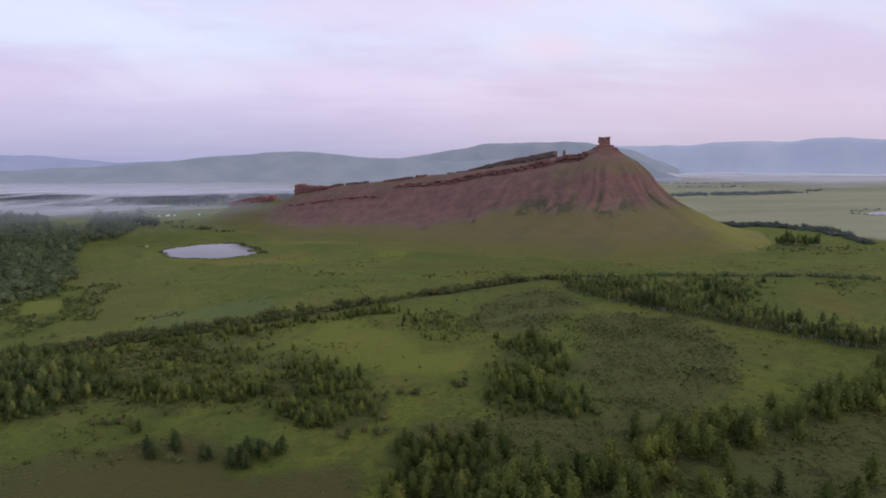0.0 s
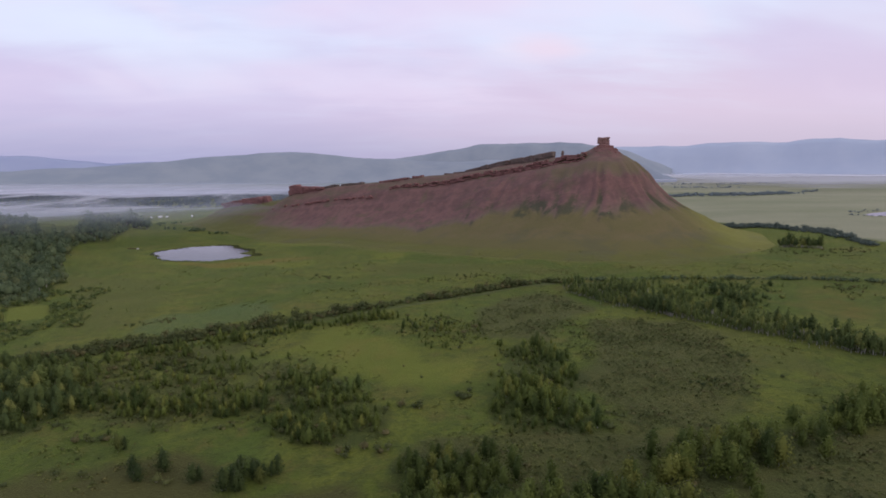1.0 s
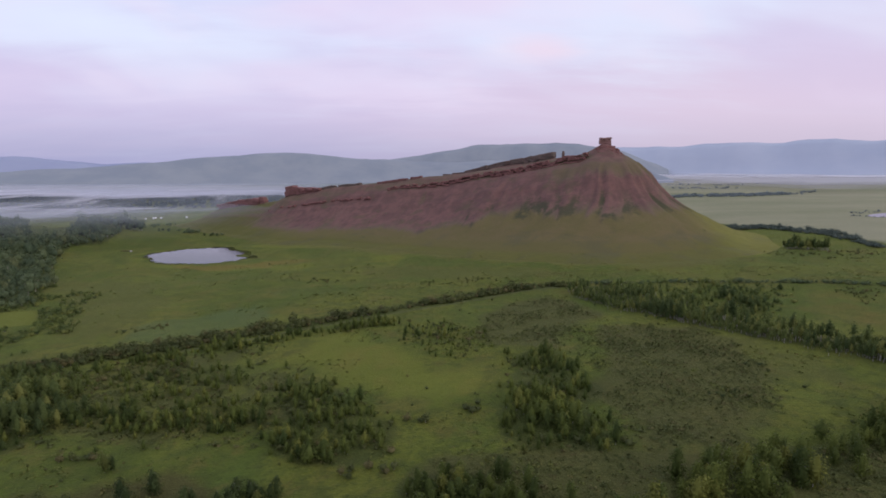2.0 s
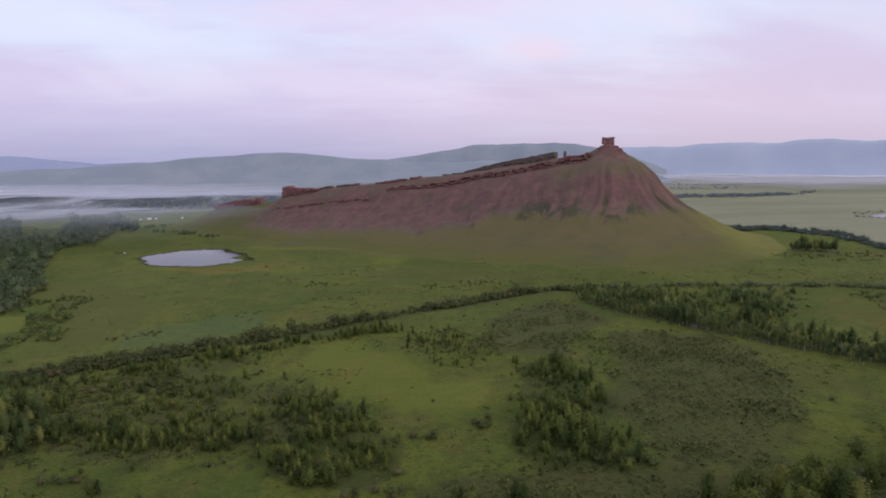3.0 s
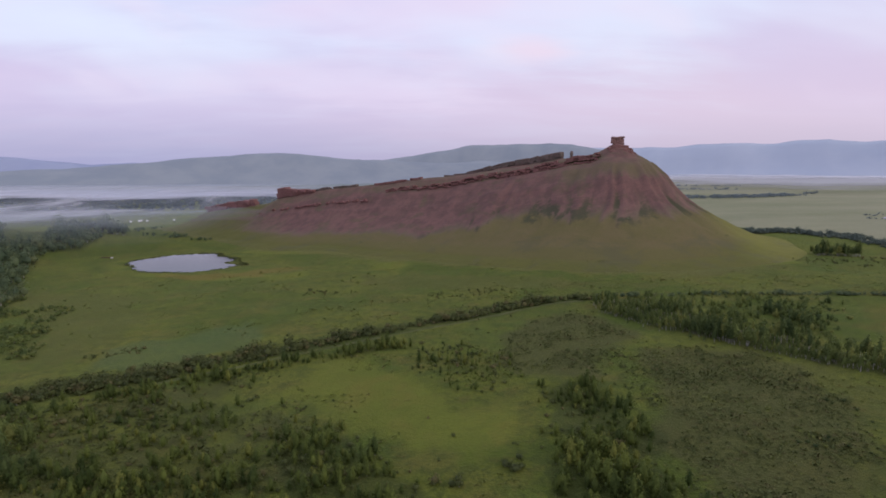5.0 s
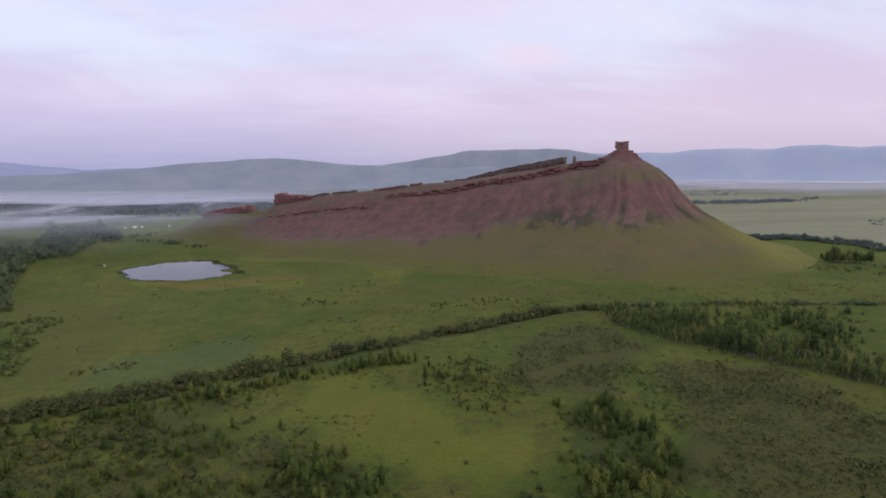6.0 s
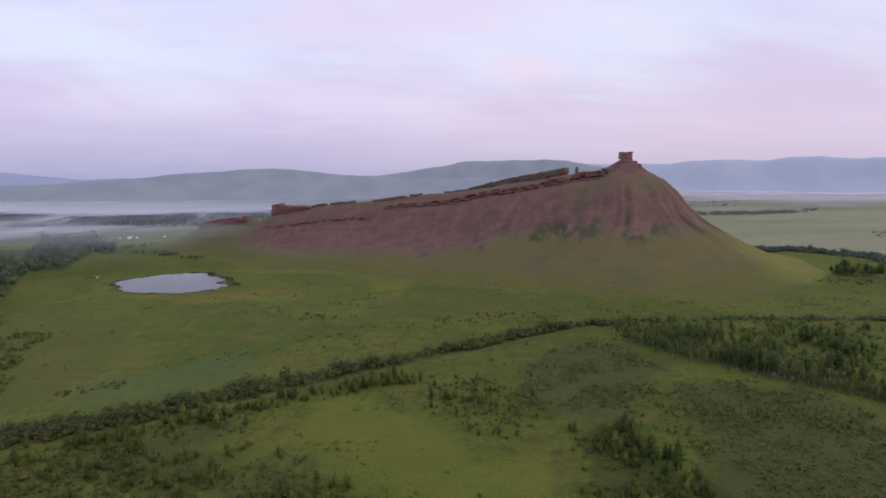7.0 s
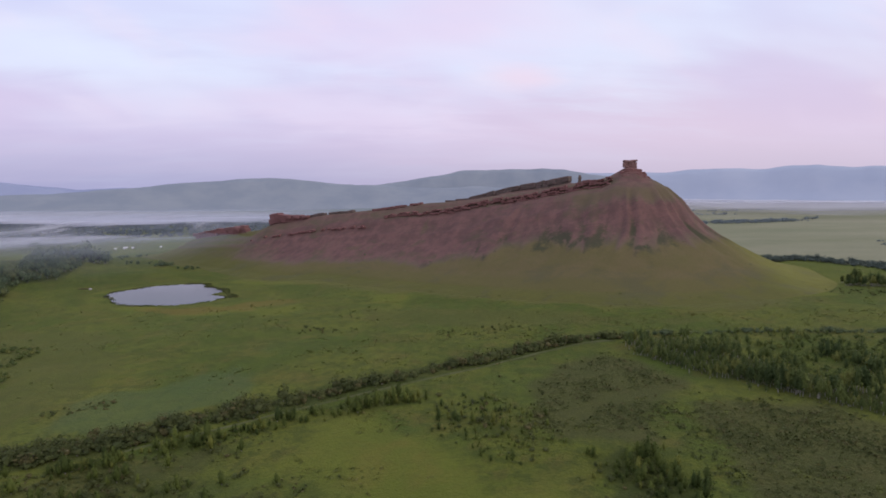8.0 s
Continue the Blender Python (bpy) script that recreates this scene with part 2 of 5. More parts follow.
def make_leaf(name, dark, light, turned, share=0.12):
    """Leaves that differ from plant to plant: most between dark and light, a share already turning."""
    m, n = material(name)
    place = n.add("ShaderNodeNewGeometry", 0)
    island = n.add("ShaderNodeNewGeometry", 8)
    tone = n.math("FRACT", n.math("ADD", n.add("ShaderNodeAttribute", 2, attribute_name="tone"), n.add("ShaderNodeObjectInfo", 5)))
    drift = n.noise(place, 0.03, 3.0, 0.6)
    colour = n.mix(n.math("ADD", n.math("MULTIPLY", tone, 0.75), n.step(drift, 0.35, 0.65, -0.15, 0.3), clamp=True), dark, light)
    colour = n.mix(n.step(tone, 0.97 - share, 1.0 - share, 0.0, 0.85), colour, turned)
    colour = n.mix(n.step(island, 0.0, 1.0, 0.0, 0.3), colour, tuple(c * 0.7 for c in dark))
    solid = n.add("ShaderNodeBsdfPrincipled", 0, {"Base Color": colour, "Roughness": 0.75, "Specular IOR Level": 0.15})
    thin = n.add("ShaderNodeBsdfTranslucent", 0, {"Color": colour})
    both = n.add("ShaderNodeMixShader", 0, {0: 0.35, 1: solid, 2: thin})
    out = n.tree.nodes.new("ShaderNodeOutputMaterial")
    n.tree.links.new(both, out.inputs[0])
    return m


def make_bark():
    m, n = material("pale_birch_bark")
    place = n.add("ShaderNodeNewGeometry", 0)
    marks = n.noise(n.scaled(place, 1.0, 1.0, 5.0), 1.2, 4.0, 0.7)
    colour = n.mix(n.step(marks, 0.52, 0.62), (0.44, 0.42, 0.37), (0.07, 0.06, 0.05))
    finish(n, colour, 0.85, marks, 0.4, 0.05)
    return m


def make_water():
    m, n = material("still_pond_water")
    place = n.add("ShaderNodeNewGeometry", 0)
    ripple = n.noise(n.scaled(place, 1.0, 2.0, 1.0), 0.8, 3.0)
    bump = n.add("ShaderNodeBump", 0, {"Height": ripple, "Strength": 0.05, "Distance": 0.05})
    shader = n.add("ShaderNodeBsdfPrincipled", 0, {"Base Color": (0.020, 0.024, 0.042, 1.0), "Roughness": 0.10,
                                                   "IOR": 1.333, "Specular IOR Level": 0.30, "Normal": bump})
    out = n.tree.nodes.new("ShaderNodeOutputMaterial")
    n.tree.links.new(shader, out.inputs[0])
    return m


def make_plain(name, colour, other, scale, rough=0.85):
    m, n = material(name)
    place = n.add("ShaderNodeNewGeometry", 0)
    patch = n.noise(place, scale, 5.0, 0.6)
    finish(n, n.mix(n.step(patch, 0.35, 0.68), colour, other), rough, patch, 0.3, 0.2)
    return m


def make_mist(name, thickness, scale, low, high, tint=(0.80, 0.81, 0.84), drift=None):
    """Thin morning mist: white droplets that let most of what is behind them through."""
    m, n = material(name)
    place = n.add("ShaderNodeNewGeometry", 0)
    fade = n.add("ShaderNodeAttribute", 2, attribute_name="mistiness")
    if drift is None:
        flow = n.scaled(place, 0.6, 1.0, 1.0)
    else:   # streaks drawn out by a light wind
        turned = n.add("ShaderNodeMapping", 0, {"Vector": place, "Rotation": (0.0, 0.0, radians(drift))})
        flow = n.scaled(turned, 1.0, 0.16, 1.0)
    wisps = n.noise(flow, scale, 5.0, 0.6, 0.6)
    amount = n.math("MULTIPLY", n.math("MULTIPLY", n.step(wisps, low, high), fade), thickness)
    white = n.add("ShaderNodeBsdfDiffuse", 0, {"Color": (*tint, 1.0)})
    glow = n.add("ShaderNodeBsdfTranslucent", 0, {"Color": (*tint, 1.0)})
    drops = n.add("ShaderNodeMixShader", 0, {0: 0.3, 1: white, 2: glow})
    clear = n.add("ShaderNodeBsdfTransparent", 0)
    both = n.add("ShaderNodeMixShader", 0, {0: amount, 1: clear, 2: drops})
    out = n.tree.nodes.new("ShaderNodeOutputMaterial")
    n.tree.links.new(both, out.inputs[0])
    return m


GRASS, HILL_SOIL, ROCK, OLD_ROCK = make_grass(), make_hill_soil(), make_rock(), make_lichen_rock()
LEAF_BIRCH = make_leaf("birch_leaves", (0.058, 0.088, 0.022), (0.190, 0.232, 0.048), (0.215, 0.230, 0.050), 0.10)
# lighter, bluer green: part of the haze over the wood is in this colour
LEAF_WOOD_HAZED = make_leaf("woodland_leaves_hazed", (0.098, 0.142, 0.074), (0.178, 0.224, 0.098), (0.190, 0.218, 0.092), 0.10)
LEAF_GROVE = make_leaf("grove_leaves", (0.066, 0.100, 0.032), (0.200, 0.245, 0.064), (0.235, 0.250, 0.066), 0.10)
LEAF_DARK = make_leaf("old_birch_leaves", (0.044, 0.070, 0.024), (0.112, 0.148, 0.042), (0.150, 0.170, 0.042), 0.06)
# next three: green shifted to blue-grey, distance haze put into the leaf colour
LEAF_FAR_HAZED = make_leaf("distant_wood_leaves_hazed", (0.195, 0.245, 0.252), (0.225, 0.268, 0.270), (0.225, 0.262, 0.262), 0.05)
LEAF_VALE_HAZED = make_leaf("valley_wood_leaves_hazed", (0.070, 0.102, 0.098), (0.105, 0.140, 0.130), (0.110, 0.140, 0.125), 0.05)
LEAF_BELT_HAZED = make_leaf("shelter_belt_leaves_hazed", (0.112, 0.150, 0.122), (0.140, 0.176, 0.136), (0.146, 0.175, 0.130), 0.05)
LEAF_WILLOW = make_leaf("willow_leaves", (0.082, 0.104, 0.036), (0.172, 0.190, 0.060), (0.172, 0.150, 0.062), 0.16)
LEAF_HEATH = make_leaf("heath_leaves", (0.098, 0.122, 0.040), (0.165, 0.188, 0.062), (0.172, 0.162, 0.066), 0.15)
LEAF_TUFT = make_leaf("coarse_grass_blades", (0.138, 0.168, 0.044), (0.200, 0.222, 0.060), (0.205, 0.185, 0.064), 0.15)
BARK, WATER, TOWER_ROCK = make_bark(), make_water(), make_tower_rock()
TRACK = make_plain("worn_pale_grass_track", (0.110, 0.120, 0.046), (0.082, 0.094, 0.030), 0.15)
# far ranges: distance haze is mixed into these four base colours
HAZED_GREEN = make_plain("far_slopes_haze_tint", (0.236, 0.276, 0.304), (0.276, 0.312, 0.330), 0.006)
HAZED_BLUE = make_plain("far_range_haze_tint", (0.395, 0.455, 0.535), (0.435, 0.490, 0.558), 0.003)
HAZED_SPUR = make_plain("far_spur_haze_tint", (0.205, 0.245, 0.280), (0.240, 0.275, 0.305), 0.008)
HAZED_LEFT = make_plain("far_left_range_haze_tint", (0.290, 0.335, 0.460), (0.325, 0.370, 0.480), 0.003)
WHITE_CLOTH = make_plain("white_canvas", (0.75, 0.74, 0.72), (0.66, 0.65, 0.63), 0.8)
PALE_STONE = make_plain("pale_stone", (0.52, 0.50, 0.47), (0.40, 0.39, 0.36), 0.6)
DARK_WOOD = make_plain("dark_timber", (0.08, 0.055, 0.04), (0.11, 0.08, 0.06), 0.8)


# ---------------------------------------------------------------- small tools
def lattice(ix, iy, seed):
    h = (ix.astype(np.int64) * 374761393 + iy.astype(np.int64) * 668265263 + seed * 974634787) & 0xFFFFFFFF
    h = ((h ^ (h >> 13)) * 1274126177) & 0xFFFFFFFF
    return ((h ^ (h >> 16)) & 0xFFFF) / 65535.0 * 2 - 1


def rolling(x, y, size, seed=1, octaves=3):
    """Smooth noise between about -1 and 1, for arrays of places."""
    x, y = np.asarray(x, float) / size, np.asarray(y, float) / size
    total, gain = np.zeros(np.broadcast(x, y).shape), 1.0
    for k in range(octaves):
        ix, iy = np.floor(x), np.floor(y)
        fx, fy = x - ix, y - iy
        ux, uy = fx * fx * (3 - 2 * fx), fy * fy * (3 - 2 * fy)
        a, b = lattice(ix, iy, seed + k), lattice(ix + 1, iy, seed + k)
        c, d = lattice(ix, iy + 1, seed + k), lattice(ix + 1, iy + 1, seed + k)
        total = total + gain * ((a + (b - a) * ux) * (1 - uy) + (c + (d - c) * ux) * uy)
        x, y, gain = x * 2 + 7.3, y * 2 + 3.1, gain * 0.5
    return total


def smooth(v, low, high):
    u = np.clip((np.asarray(v, float) - low) / (high - low), 0, 1)
    return u * u * (3 - 2 * u)


def outside(poly, x, y):
    """Distance to a polygon's edge: negative within it."""
    x, y = np.asarray(x, float), np.asarray(y, float)
    best, inside = np.full(x.shape, 1e9), np.zeros(x.shape, bool)
    for (ax, ay), (bx, by) in zip(poly, poly[1:] + poly[:1]):
        ex, ey = bx - ax, by - ay
        s = np.clip(((x - ax) * ex + (y - ay) * ey) / (ex * ex + ey * ey), 0, 1)
        best = np.minimum(best, np.hypot(x - ax - s * ex, y - ay - s * ey))
        cross = ((ay > y) != (by > y)) & (x < ax + (y - ay) * ex / (ey if ey else 1e-9))
        inside ^= cross
    return np.where(inside, -best, best)


def along(line, x, y):
    """Distance to a line of points."""
    x, y = np.asarray(x, float), np.asarray(y, float)
    best = np.full(x.shape, 1e9)
    for (ax, ay), (bx, by) in zip(line, line[1:]):
        ex, ey = bx - ax, by - ay
        s = np.clip(((x - ax) * ex + (y - ay) * ey) / (ex * ex + ey * ey), 0, 1)
        best = np.minimum(best, np.hypot(x - ax - s * ex, y - ay - s * ey))
    return best


def quads(name, verts, faces, mats, slots=None, soft=False, normals=None):
    """A mesh of four-sided faces from arrays."""
    me = bpy.data.meshes.new(name)
    verts, faces = np.asarray(verts, np.float32), np.asarray(faces, np.int32)
    me.vertices.add(len(verts))
    me.vertices.foreach_set("co", verts.ravel())
    me.loops.add(faces.size)
    me.loops.foreach_set("vertex_index", faces.ravel())
    me.polygons.add(len(faces))
    me.polygons.foreach_set("loop_start", np.arange(0, faces.size, 4, dtype=np.int32))
    for mat in mats:
        me.materials.append(mat)
    if slots is not None:
        me.polygons.foreach_set("material_index", np.asarray(slots, np.int32))
    me.polygons.foreach_set("use_smooth", np.full(len(faces), soft, bool))
    if normals is not None:
        me.attributes.new("custom_normal", "FLOAT_VECTOR", "POINT").data.foreach_set("vector", np.asarray(normals, np.float32).ravel())
    me.update(calc_edges=True)
    return me


def attribute(me, name, values):
    me.attributes.new(name, "FLOAT", "POINT").data.foreach_set("value", np.asarray(values, np.float32).ravel())


def sheet(name, X, Y, Z, mat, keep=None):
    """A grid of places as one smooth sheet."""
    rows, cols = X.shape
    index = np.arange(rows * cols).reshape(rows, cols)
    faces = np.stack([index[:-1, :-1], index[:-1, 1:], index[1:, 1:], index[1:, :-1]], -1).reshape(-1, 4)
    if keep is not None:
        k = keep.ravel()
        faces = faces[k[faces].any(1)]
    return quads(name, np.stack([X, Y, Z], -1).reshape(-1, 3), faces, [mat], soft=True)


# ---------------------------------------------------------------- the lie of the land
POND = [(-278, 563), (-279, 583), (-270, 595), (-264, 609), (-248, 618), (-230, 622), (-219, 621), (-212, 606), (-197, 597), (-188, 579),
        (-193, 565), (-175, 553), (-180, 540), (-192, 527), (-206, 517), (-225, 517), (-240, 520), (-253, 529), (-264, 545)]
POND_LEVEL = -8.3
LAKE = [(548, 730), (578, 733), (640, 750), (720, 788), (705, 830), (630, 803), (575, 772), (552, 748)]
LAKE_LEVEL = 13.4
HEDGE = [(-192, 243), (-165, 248), (-145, 254), (-132, 260), (-119, 267), (-101, 279), (-84, 288), (-66, 297), (-47, 308), (-25, 321), (2, 334),
         (31, 353), (56, 363), (80, 367)]
FOOT_TRACK = [(-188, 632), (-81, 575), (9, 523), (102, 476), (187, 453), (247, 457)]


def land(x, y):
    """Height of the plain: it falls gently to the left, with a level shore round the pond."""
    x, y = np.asarray(x, float), np.asarray(y, float)
    z = 20 * np.tanh(0.0315 * x / 20)
    z = z + 15 * np.exp(-((x + 440) / 110) ** 2 - ((y - 690) / 150) ** 2)
    z = z + 18 * np.exp(-((x + 590) / 70) ** 2 - ((y - 720) / 130) ** 2)
    reach = np.hypot(x, y)
    z = z + (0.35 * rolling(x, y, 28, 3) + 0.7 * rolling(x, y, 120, 5)) * smooth(reach, 0, 200)
    d = outside(POND, x, y) + 2.5 * rolling(x, y, 14, 9)
    z = POND_LEVEL + (z - POND_LEVEL) * smooth(d, 8, 90)
    z = z + 0.12 * smooth(d, 0, 6) - 1.4 * smooth(-d, -0.5, 6)
    d = outside(LAKE, x, y)
    z = LAKE_LEVEL + (z - LAKE_LEVEL) * smooth(d, 6, 70)
    return z + 0.12 * smooth(d, 0, 6) - 1.4 * smooth(-d, -0.5, 6)


RIDGE = [(164.0, 594.0), (-187.0, 772.0), (-312.0, 858.0)]
CREST_AT = (0, 40, 79, 136, 202, 249, 334, 393, 423, 446, 544, 560)
CREST_Z = (90, 86.5, 78, 70, 63.5, 58, 50.5, 41, 31.5, 29, 17, 8)
FRONT_U = (0, 0.05, 0.11, 0.21, 0.285, 0.35, 0.42, 0.49, 0.6, 0.7, 0.85, 1.0)
FRONT_END = (1, 0.99, 0.96, 0.88, 0.752, 0.608, 0.48, 0.392, 0.272, 0.168, 0.05, 0)
FRONT_LONG = (1, 0.95, 0.87, 0.72, 0.60, 0.50, 0.40, 0.32, 0.21, 0.13, 0.04, 0)
BACK_U, BACK = (0, 0.12, 0.25, 0.5, 1.0), (1, 1.0, 0.93, 0.6, 0)


def ridge_place(x, y):
    """Distance along the ridge, distance from it, and the side: +1 for the steep front."""
    x, y = np.asarray(x, float), np.asarray(y, float)
    best, length, side, base = np.full(x.shape, 1e9), np.zeros(x.shape), np.ones(x.shape), 0.0
    for (ax, ay), (bx, by) in zip(RIDGE, RIDGE[1:]):
        ex, ey = bx - ax, by - ay
        whole = math.hypot(ex, ey)
        s = np.clip(((x - ax) * ex + (y - ay) * ey) / whole ** 2, 0, 1)
        d = np.hypot(x - ax - s * ex, y - ay - s * ey)
        near = d < best
        turn = (-(x - ax - s * ex) * ey + (y - ay - s * ey) * ex) / whole
        length, side, best = np.where(near, base + s * whole, length), np.where(near, turn, side), np.minimum(best, d)
        base += whole
    return length, best, side / np.maximum(best, 1e-6)


def hill_parts(x, y):
    """Height of the hill over the plain, and the shares of thin grass, bare red soil and settled scrub."""
    x, y = np.asarray(x, float), np.asarray(y, float)
    length, d, side = ridge_place(x, y)
    angle = np.arctan2(y - RIDGE[0][1], x - RIDGE[0][0])
    round_end = np.mod(angle + 3.04, 2 * np.pi) - 1        # turn round the blunt end, from the front to the back
    at_end = length < 0.5
    front = np.where(at_end, 1 - smooth(round_end, 2.45, 3.05), smooth(side, -0.98, -0.55))
    wide = np.interp(length, (0, 202, 260, 394, 545), (158, 138, 122, 98, 75)) + 8 * rolling(x, y, 90, 21, 2)
    wide = wide * front + 250 * (1 - front)
    u = np.clip(d / wide, 0, 1)
    long = smooth(length, 60, 190)
    steep = np.interp(u, FRONT_U, FRONT_END) * (1 - long) + np.interp(u, FRONT_U, FRONT_LONG) * long
    shape = steep * front + np.interp(u, BACK_U, BACK) * (1 - front)
    crest = np.interp(length, CREST_AT, CREST_Z)
    rise = (crest - land(x, y)) * shape
    # buttresses and gullies run down the steep front, finest and deepest below the summit
    run = np.where(at_end, round_end * 75, -length * 0.9) + 6 * rolling(x, y, 45, 33, 2)
    rib = rolling(run, u * 16, 11, 31, 2)
    fine = rolling(run, u * 12, 4.5, 35, 2)
    carved = 1 - 0.78 * smooth(length, 70, 200)
    depth = smooth(u, 0.16, 0.28) * (1 - smooth(u, 0.42, 0.66)) * front * carved
    rise = rise + depth * (3.0 * rib + 0.8 * fine - 0.6)
    rise = rise + (0.35 * rolling(x, y, 11, 41, 3) + 1.0 * rolling(x, y, 40, 43, 2)) * smooth(shape, 0.02, 0.3)
    rise = rise + 9.0 * np.exp(-(np.hypot(x - RIDGE[0][0], y - RIDGE[0][1]) / 15) ** 2)
    # the second crest behind the first
    back = d * (1 - front)
    rise = rise + 5.0 * np.exp(-((back - 42) / 15) ** 2) * smooth(length, 48, 62) * (1 - smooth(length, 120, 185)) * (1 - front)
    # steps under the bands of harder rock
    ahead = d * front
    band = np.interp(length, (8, 20, 105, 125, 200, 240, 255, 400, 415), (0, 3.6, 3.2, 2.2, 2.0, 0, 1.6, 1.4, 0)) * ~at_end
    where = np.interp(length, (0, 112, 205, 250, 400), (15, 13, 12, 22, 22))
    rise = rise - band * smooth(ahead, where - 0.5, where + 5) * (1 - smooth(u, 0.22, 0.42)) * front
    ledge = smooth(np.sin(u * 46 + 0.8 * rolling(x, y, 50, 45)), 0.2, 0.9) * smooth(u, 0.02, 0.06) * (1 - smooth(u, 0.3, 0.5))
    rise = rise + 0.7 * ledge * front
    # red earth: a ragged belt, with fingers of grass between the buttresses and a grassy cap under the summit
    cap = 1 - smooth(length, 15, 85)
    uneven = rolling(x, y, 60, 47, 2)
    upper = 0.275 * cap + 0.13 * (1 - cap) + 0.035 * uneven + 0.02 * fine
    lower = 0.47 + 0.13 * long + 0.075 * carved * rib + 0.02 * fine + 0.035 * uneven
    right = smooth(np.cos(angle + 0.25), 0.45, 0.95) * at_end
    belt = smooth(u, upper - 0.07, upper + 0.05) * (1 - smooth(u, lower - 0.10, lower + 0.09))
    bare = np.maximum(belt, 0.55 * (1 - 0.3 * cap * smooth(u, 0.05, 0.12)) * (1 - smooth(u, lower - 0.1, lower))) * front
    bare = bare * (0.86 + 0.14 * rib) * (1 - 0.15 * right) * (1 - 0.85 * smooth(length, 310 + 60 * (1 - smooth(u, 0.2, 0.6)), 460)) + 0.25 * ledge * (1 - right)
    bare = np.maximum(bare, np.exp(-(np.hypot(x - RIDGE[0][0], y - RIDGE[0][1] + 8) / 19) ** 4))
    thin = np.maximum(smooth(shape, 0.02, 0.20), 0.52 * front * (1 - 0.95 * smooth(x, 170, 290))) * (1 - 0.35 * right) * (1 - 0.75 * smooth(length, 300, 430))
    hollow = smooth(-rib, -0.05, 0.45) * smooth(u, 0.30, 0.40) * (1 - smooth(u, 0.48, 0.62)) * carved * front
    thicket = smooth(rolling(run, u * 40, 9, 49, 3), -0.1, 0.35) * np.exp(-((u - lower + 0.02) / 0.085) ** 2) * front * (1 - smooth(length, 110, 210))
    thicket = thicket * np.where(at_end, 1 - 0.85 * smooth(round_end, 0.3, 0.9), 1)
    thin = thin * smooth(rise, 0.3, 6)
    bare = np.maximum(bare, 0.7 * (1 - front) * (1 - smooth(d, 40, 90)) * (1 - smooth(length, 250, 330)))
    return rise, thin, bare, np.clip(np.maximum(hollow, 1.1 * thicket), 0, 1.2)


def surface(x, y):
    return land(x, y) + np.maximum(hill_parts(x, y)[0], 0)


# plant zones, in plan
FRONT_MEADOW = [(-75, 238), (-59, 275), (-39, 283), (-20, 257), (-4, 236), (19, 232), (18, 210), (13, 189), (-8, 194), (-23, 192), (-37, 209), (-51, 230)]
STEPPE = [(325, 740), (345, 640), (372, 575), (385, 500), (800, 470), (4000, 1500), (4000, 5000), (100, 5000), (150, 1150)]
RIGHT_MEADOW = [(225, 462), (285, 540), (295, 640), (345, 655), (382, 575), (395, 490), (340, 474)]
POND_MEADOW = [(-180, 500), (-60, 565), (60, 480), (10, 435), (-110, 440), (-200, 470)]
FAR_WOOD = [(-1450, 1800), (-1250, 1330), (-800, 1200), (-560, 1260), (-330, 1330), (-230, 1600), (-400, 1800)]
DRY_SHORE = [(-210, 505), (-175, 512), (-120, 520), (-100, 505), (-140, 488), (-200, 490)]
DAMP_HOLLOW = [(-150, 281), (-151, 304), (-138, 324), (-106, 356), (-91, 344), (-97, 312), (-112, 288), (-125, 270)]
OLIVE_GRASS = [[(-300, 440), (-215, 428), (-160, 356), (-160, 300), (-188, 262), (-196, 300), (-222, 370), (-270, 400)], [(-60, 470), (60, 440), (120, 400), (60, 395), (-40, 420)], [(109, 276), (127, 250), (141, 226), (139, 205), (122, 210), (113, 220), (114, 242)]]
HEATH_SIDE = [(8, 262), (30, 322), (62, 340), (78, 300), (60, 268), (44, 246)]
HEATH = [(63, 273), (86, 279), (111, 276), (118, 243), (113, 210), (98, 184), (78, 166), (50, 160), (46, 190), (50, 226)]
WOOD_LEFT = [(-262, 333), (-248, 345), (-251, 375), (-290, 440), (-345, 540), (-372, 600), (-352, 620), (-360, 660), (-385, 740),
             (-425, 775), (-452, 735), (-500, 740), (-520, 800), (-580, 840), (-660, 840), (-690, 720), (-480, 600), (-300, 333)]
WOOD_GLADE = [(-398, 640), (-430, 632), (-475, 690), (-580, 850), (-470, 850), (-446, 765), (-450, 735), (-420, 690)]
BUSH_LEFT = [(-230, 262), (-192, 266), (-180, 289), (-190, 335), (-232, 395), (-290, 440), (-300, 382), (-290, 330)]
BUSH_GAP = [(-233, 310), (-213, 315), (-232, 346), (-255, 346)]
COARSE_MEADOW = [(-220, 172), (-140, 150), (-70, 152), (-22, 128), (-40, 90), (-220, 90)]
HEATH_LOW = [(-10, 140), (-4, 160), (30, 163), (70, 154), (100, 160), (135, 165), (120, 125), (57, 108), (-6, 108)]
COPSE_NEAR_LEFT = [(-187, 218), (-158, 226), (-139, 218), (-119, 196), (-121, 189), (-124, 180), (-126, 171), (-137, 170), (-160, 166)]
YOUNG_BIRCH = [(-124, 195), (-122, 222), (-109, 238), (-82, 244), (-65, 214), (-55, 186), (-60, 182), (-75, 181), (-99, 186), (-115, 191)]
COPSE_MIDDLE = [(-51, 205), (-39, 209), (-26, 189), (-17, 180), (-18, 168), (-24, 162), (-34, 162), (-40, 161), (-50, 166), (-52, 176), (-48, 185), (-57, 200)]
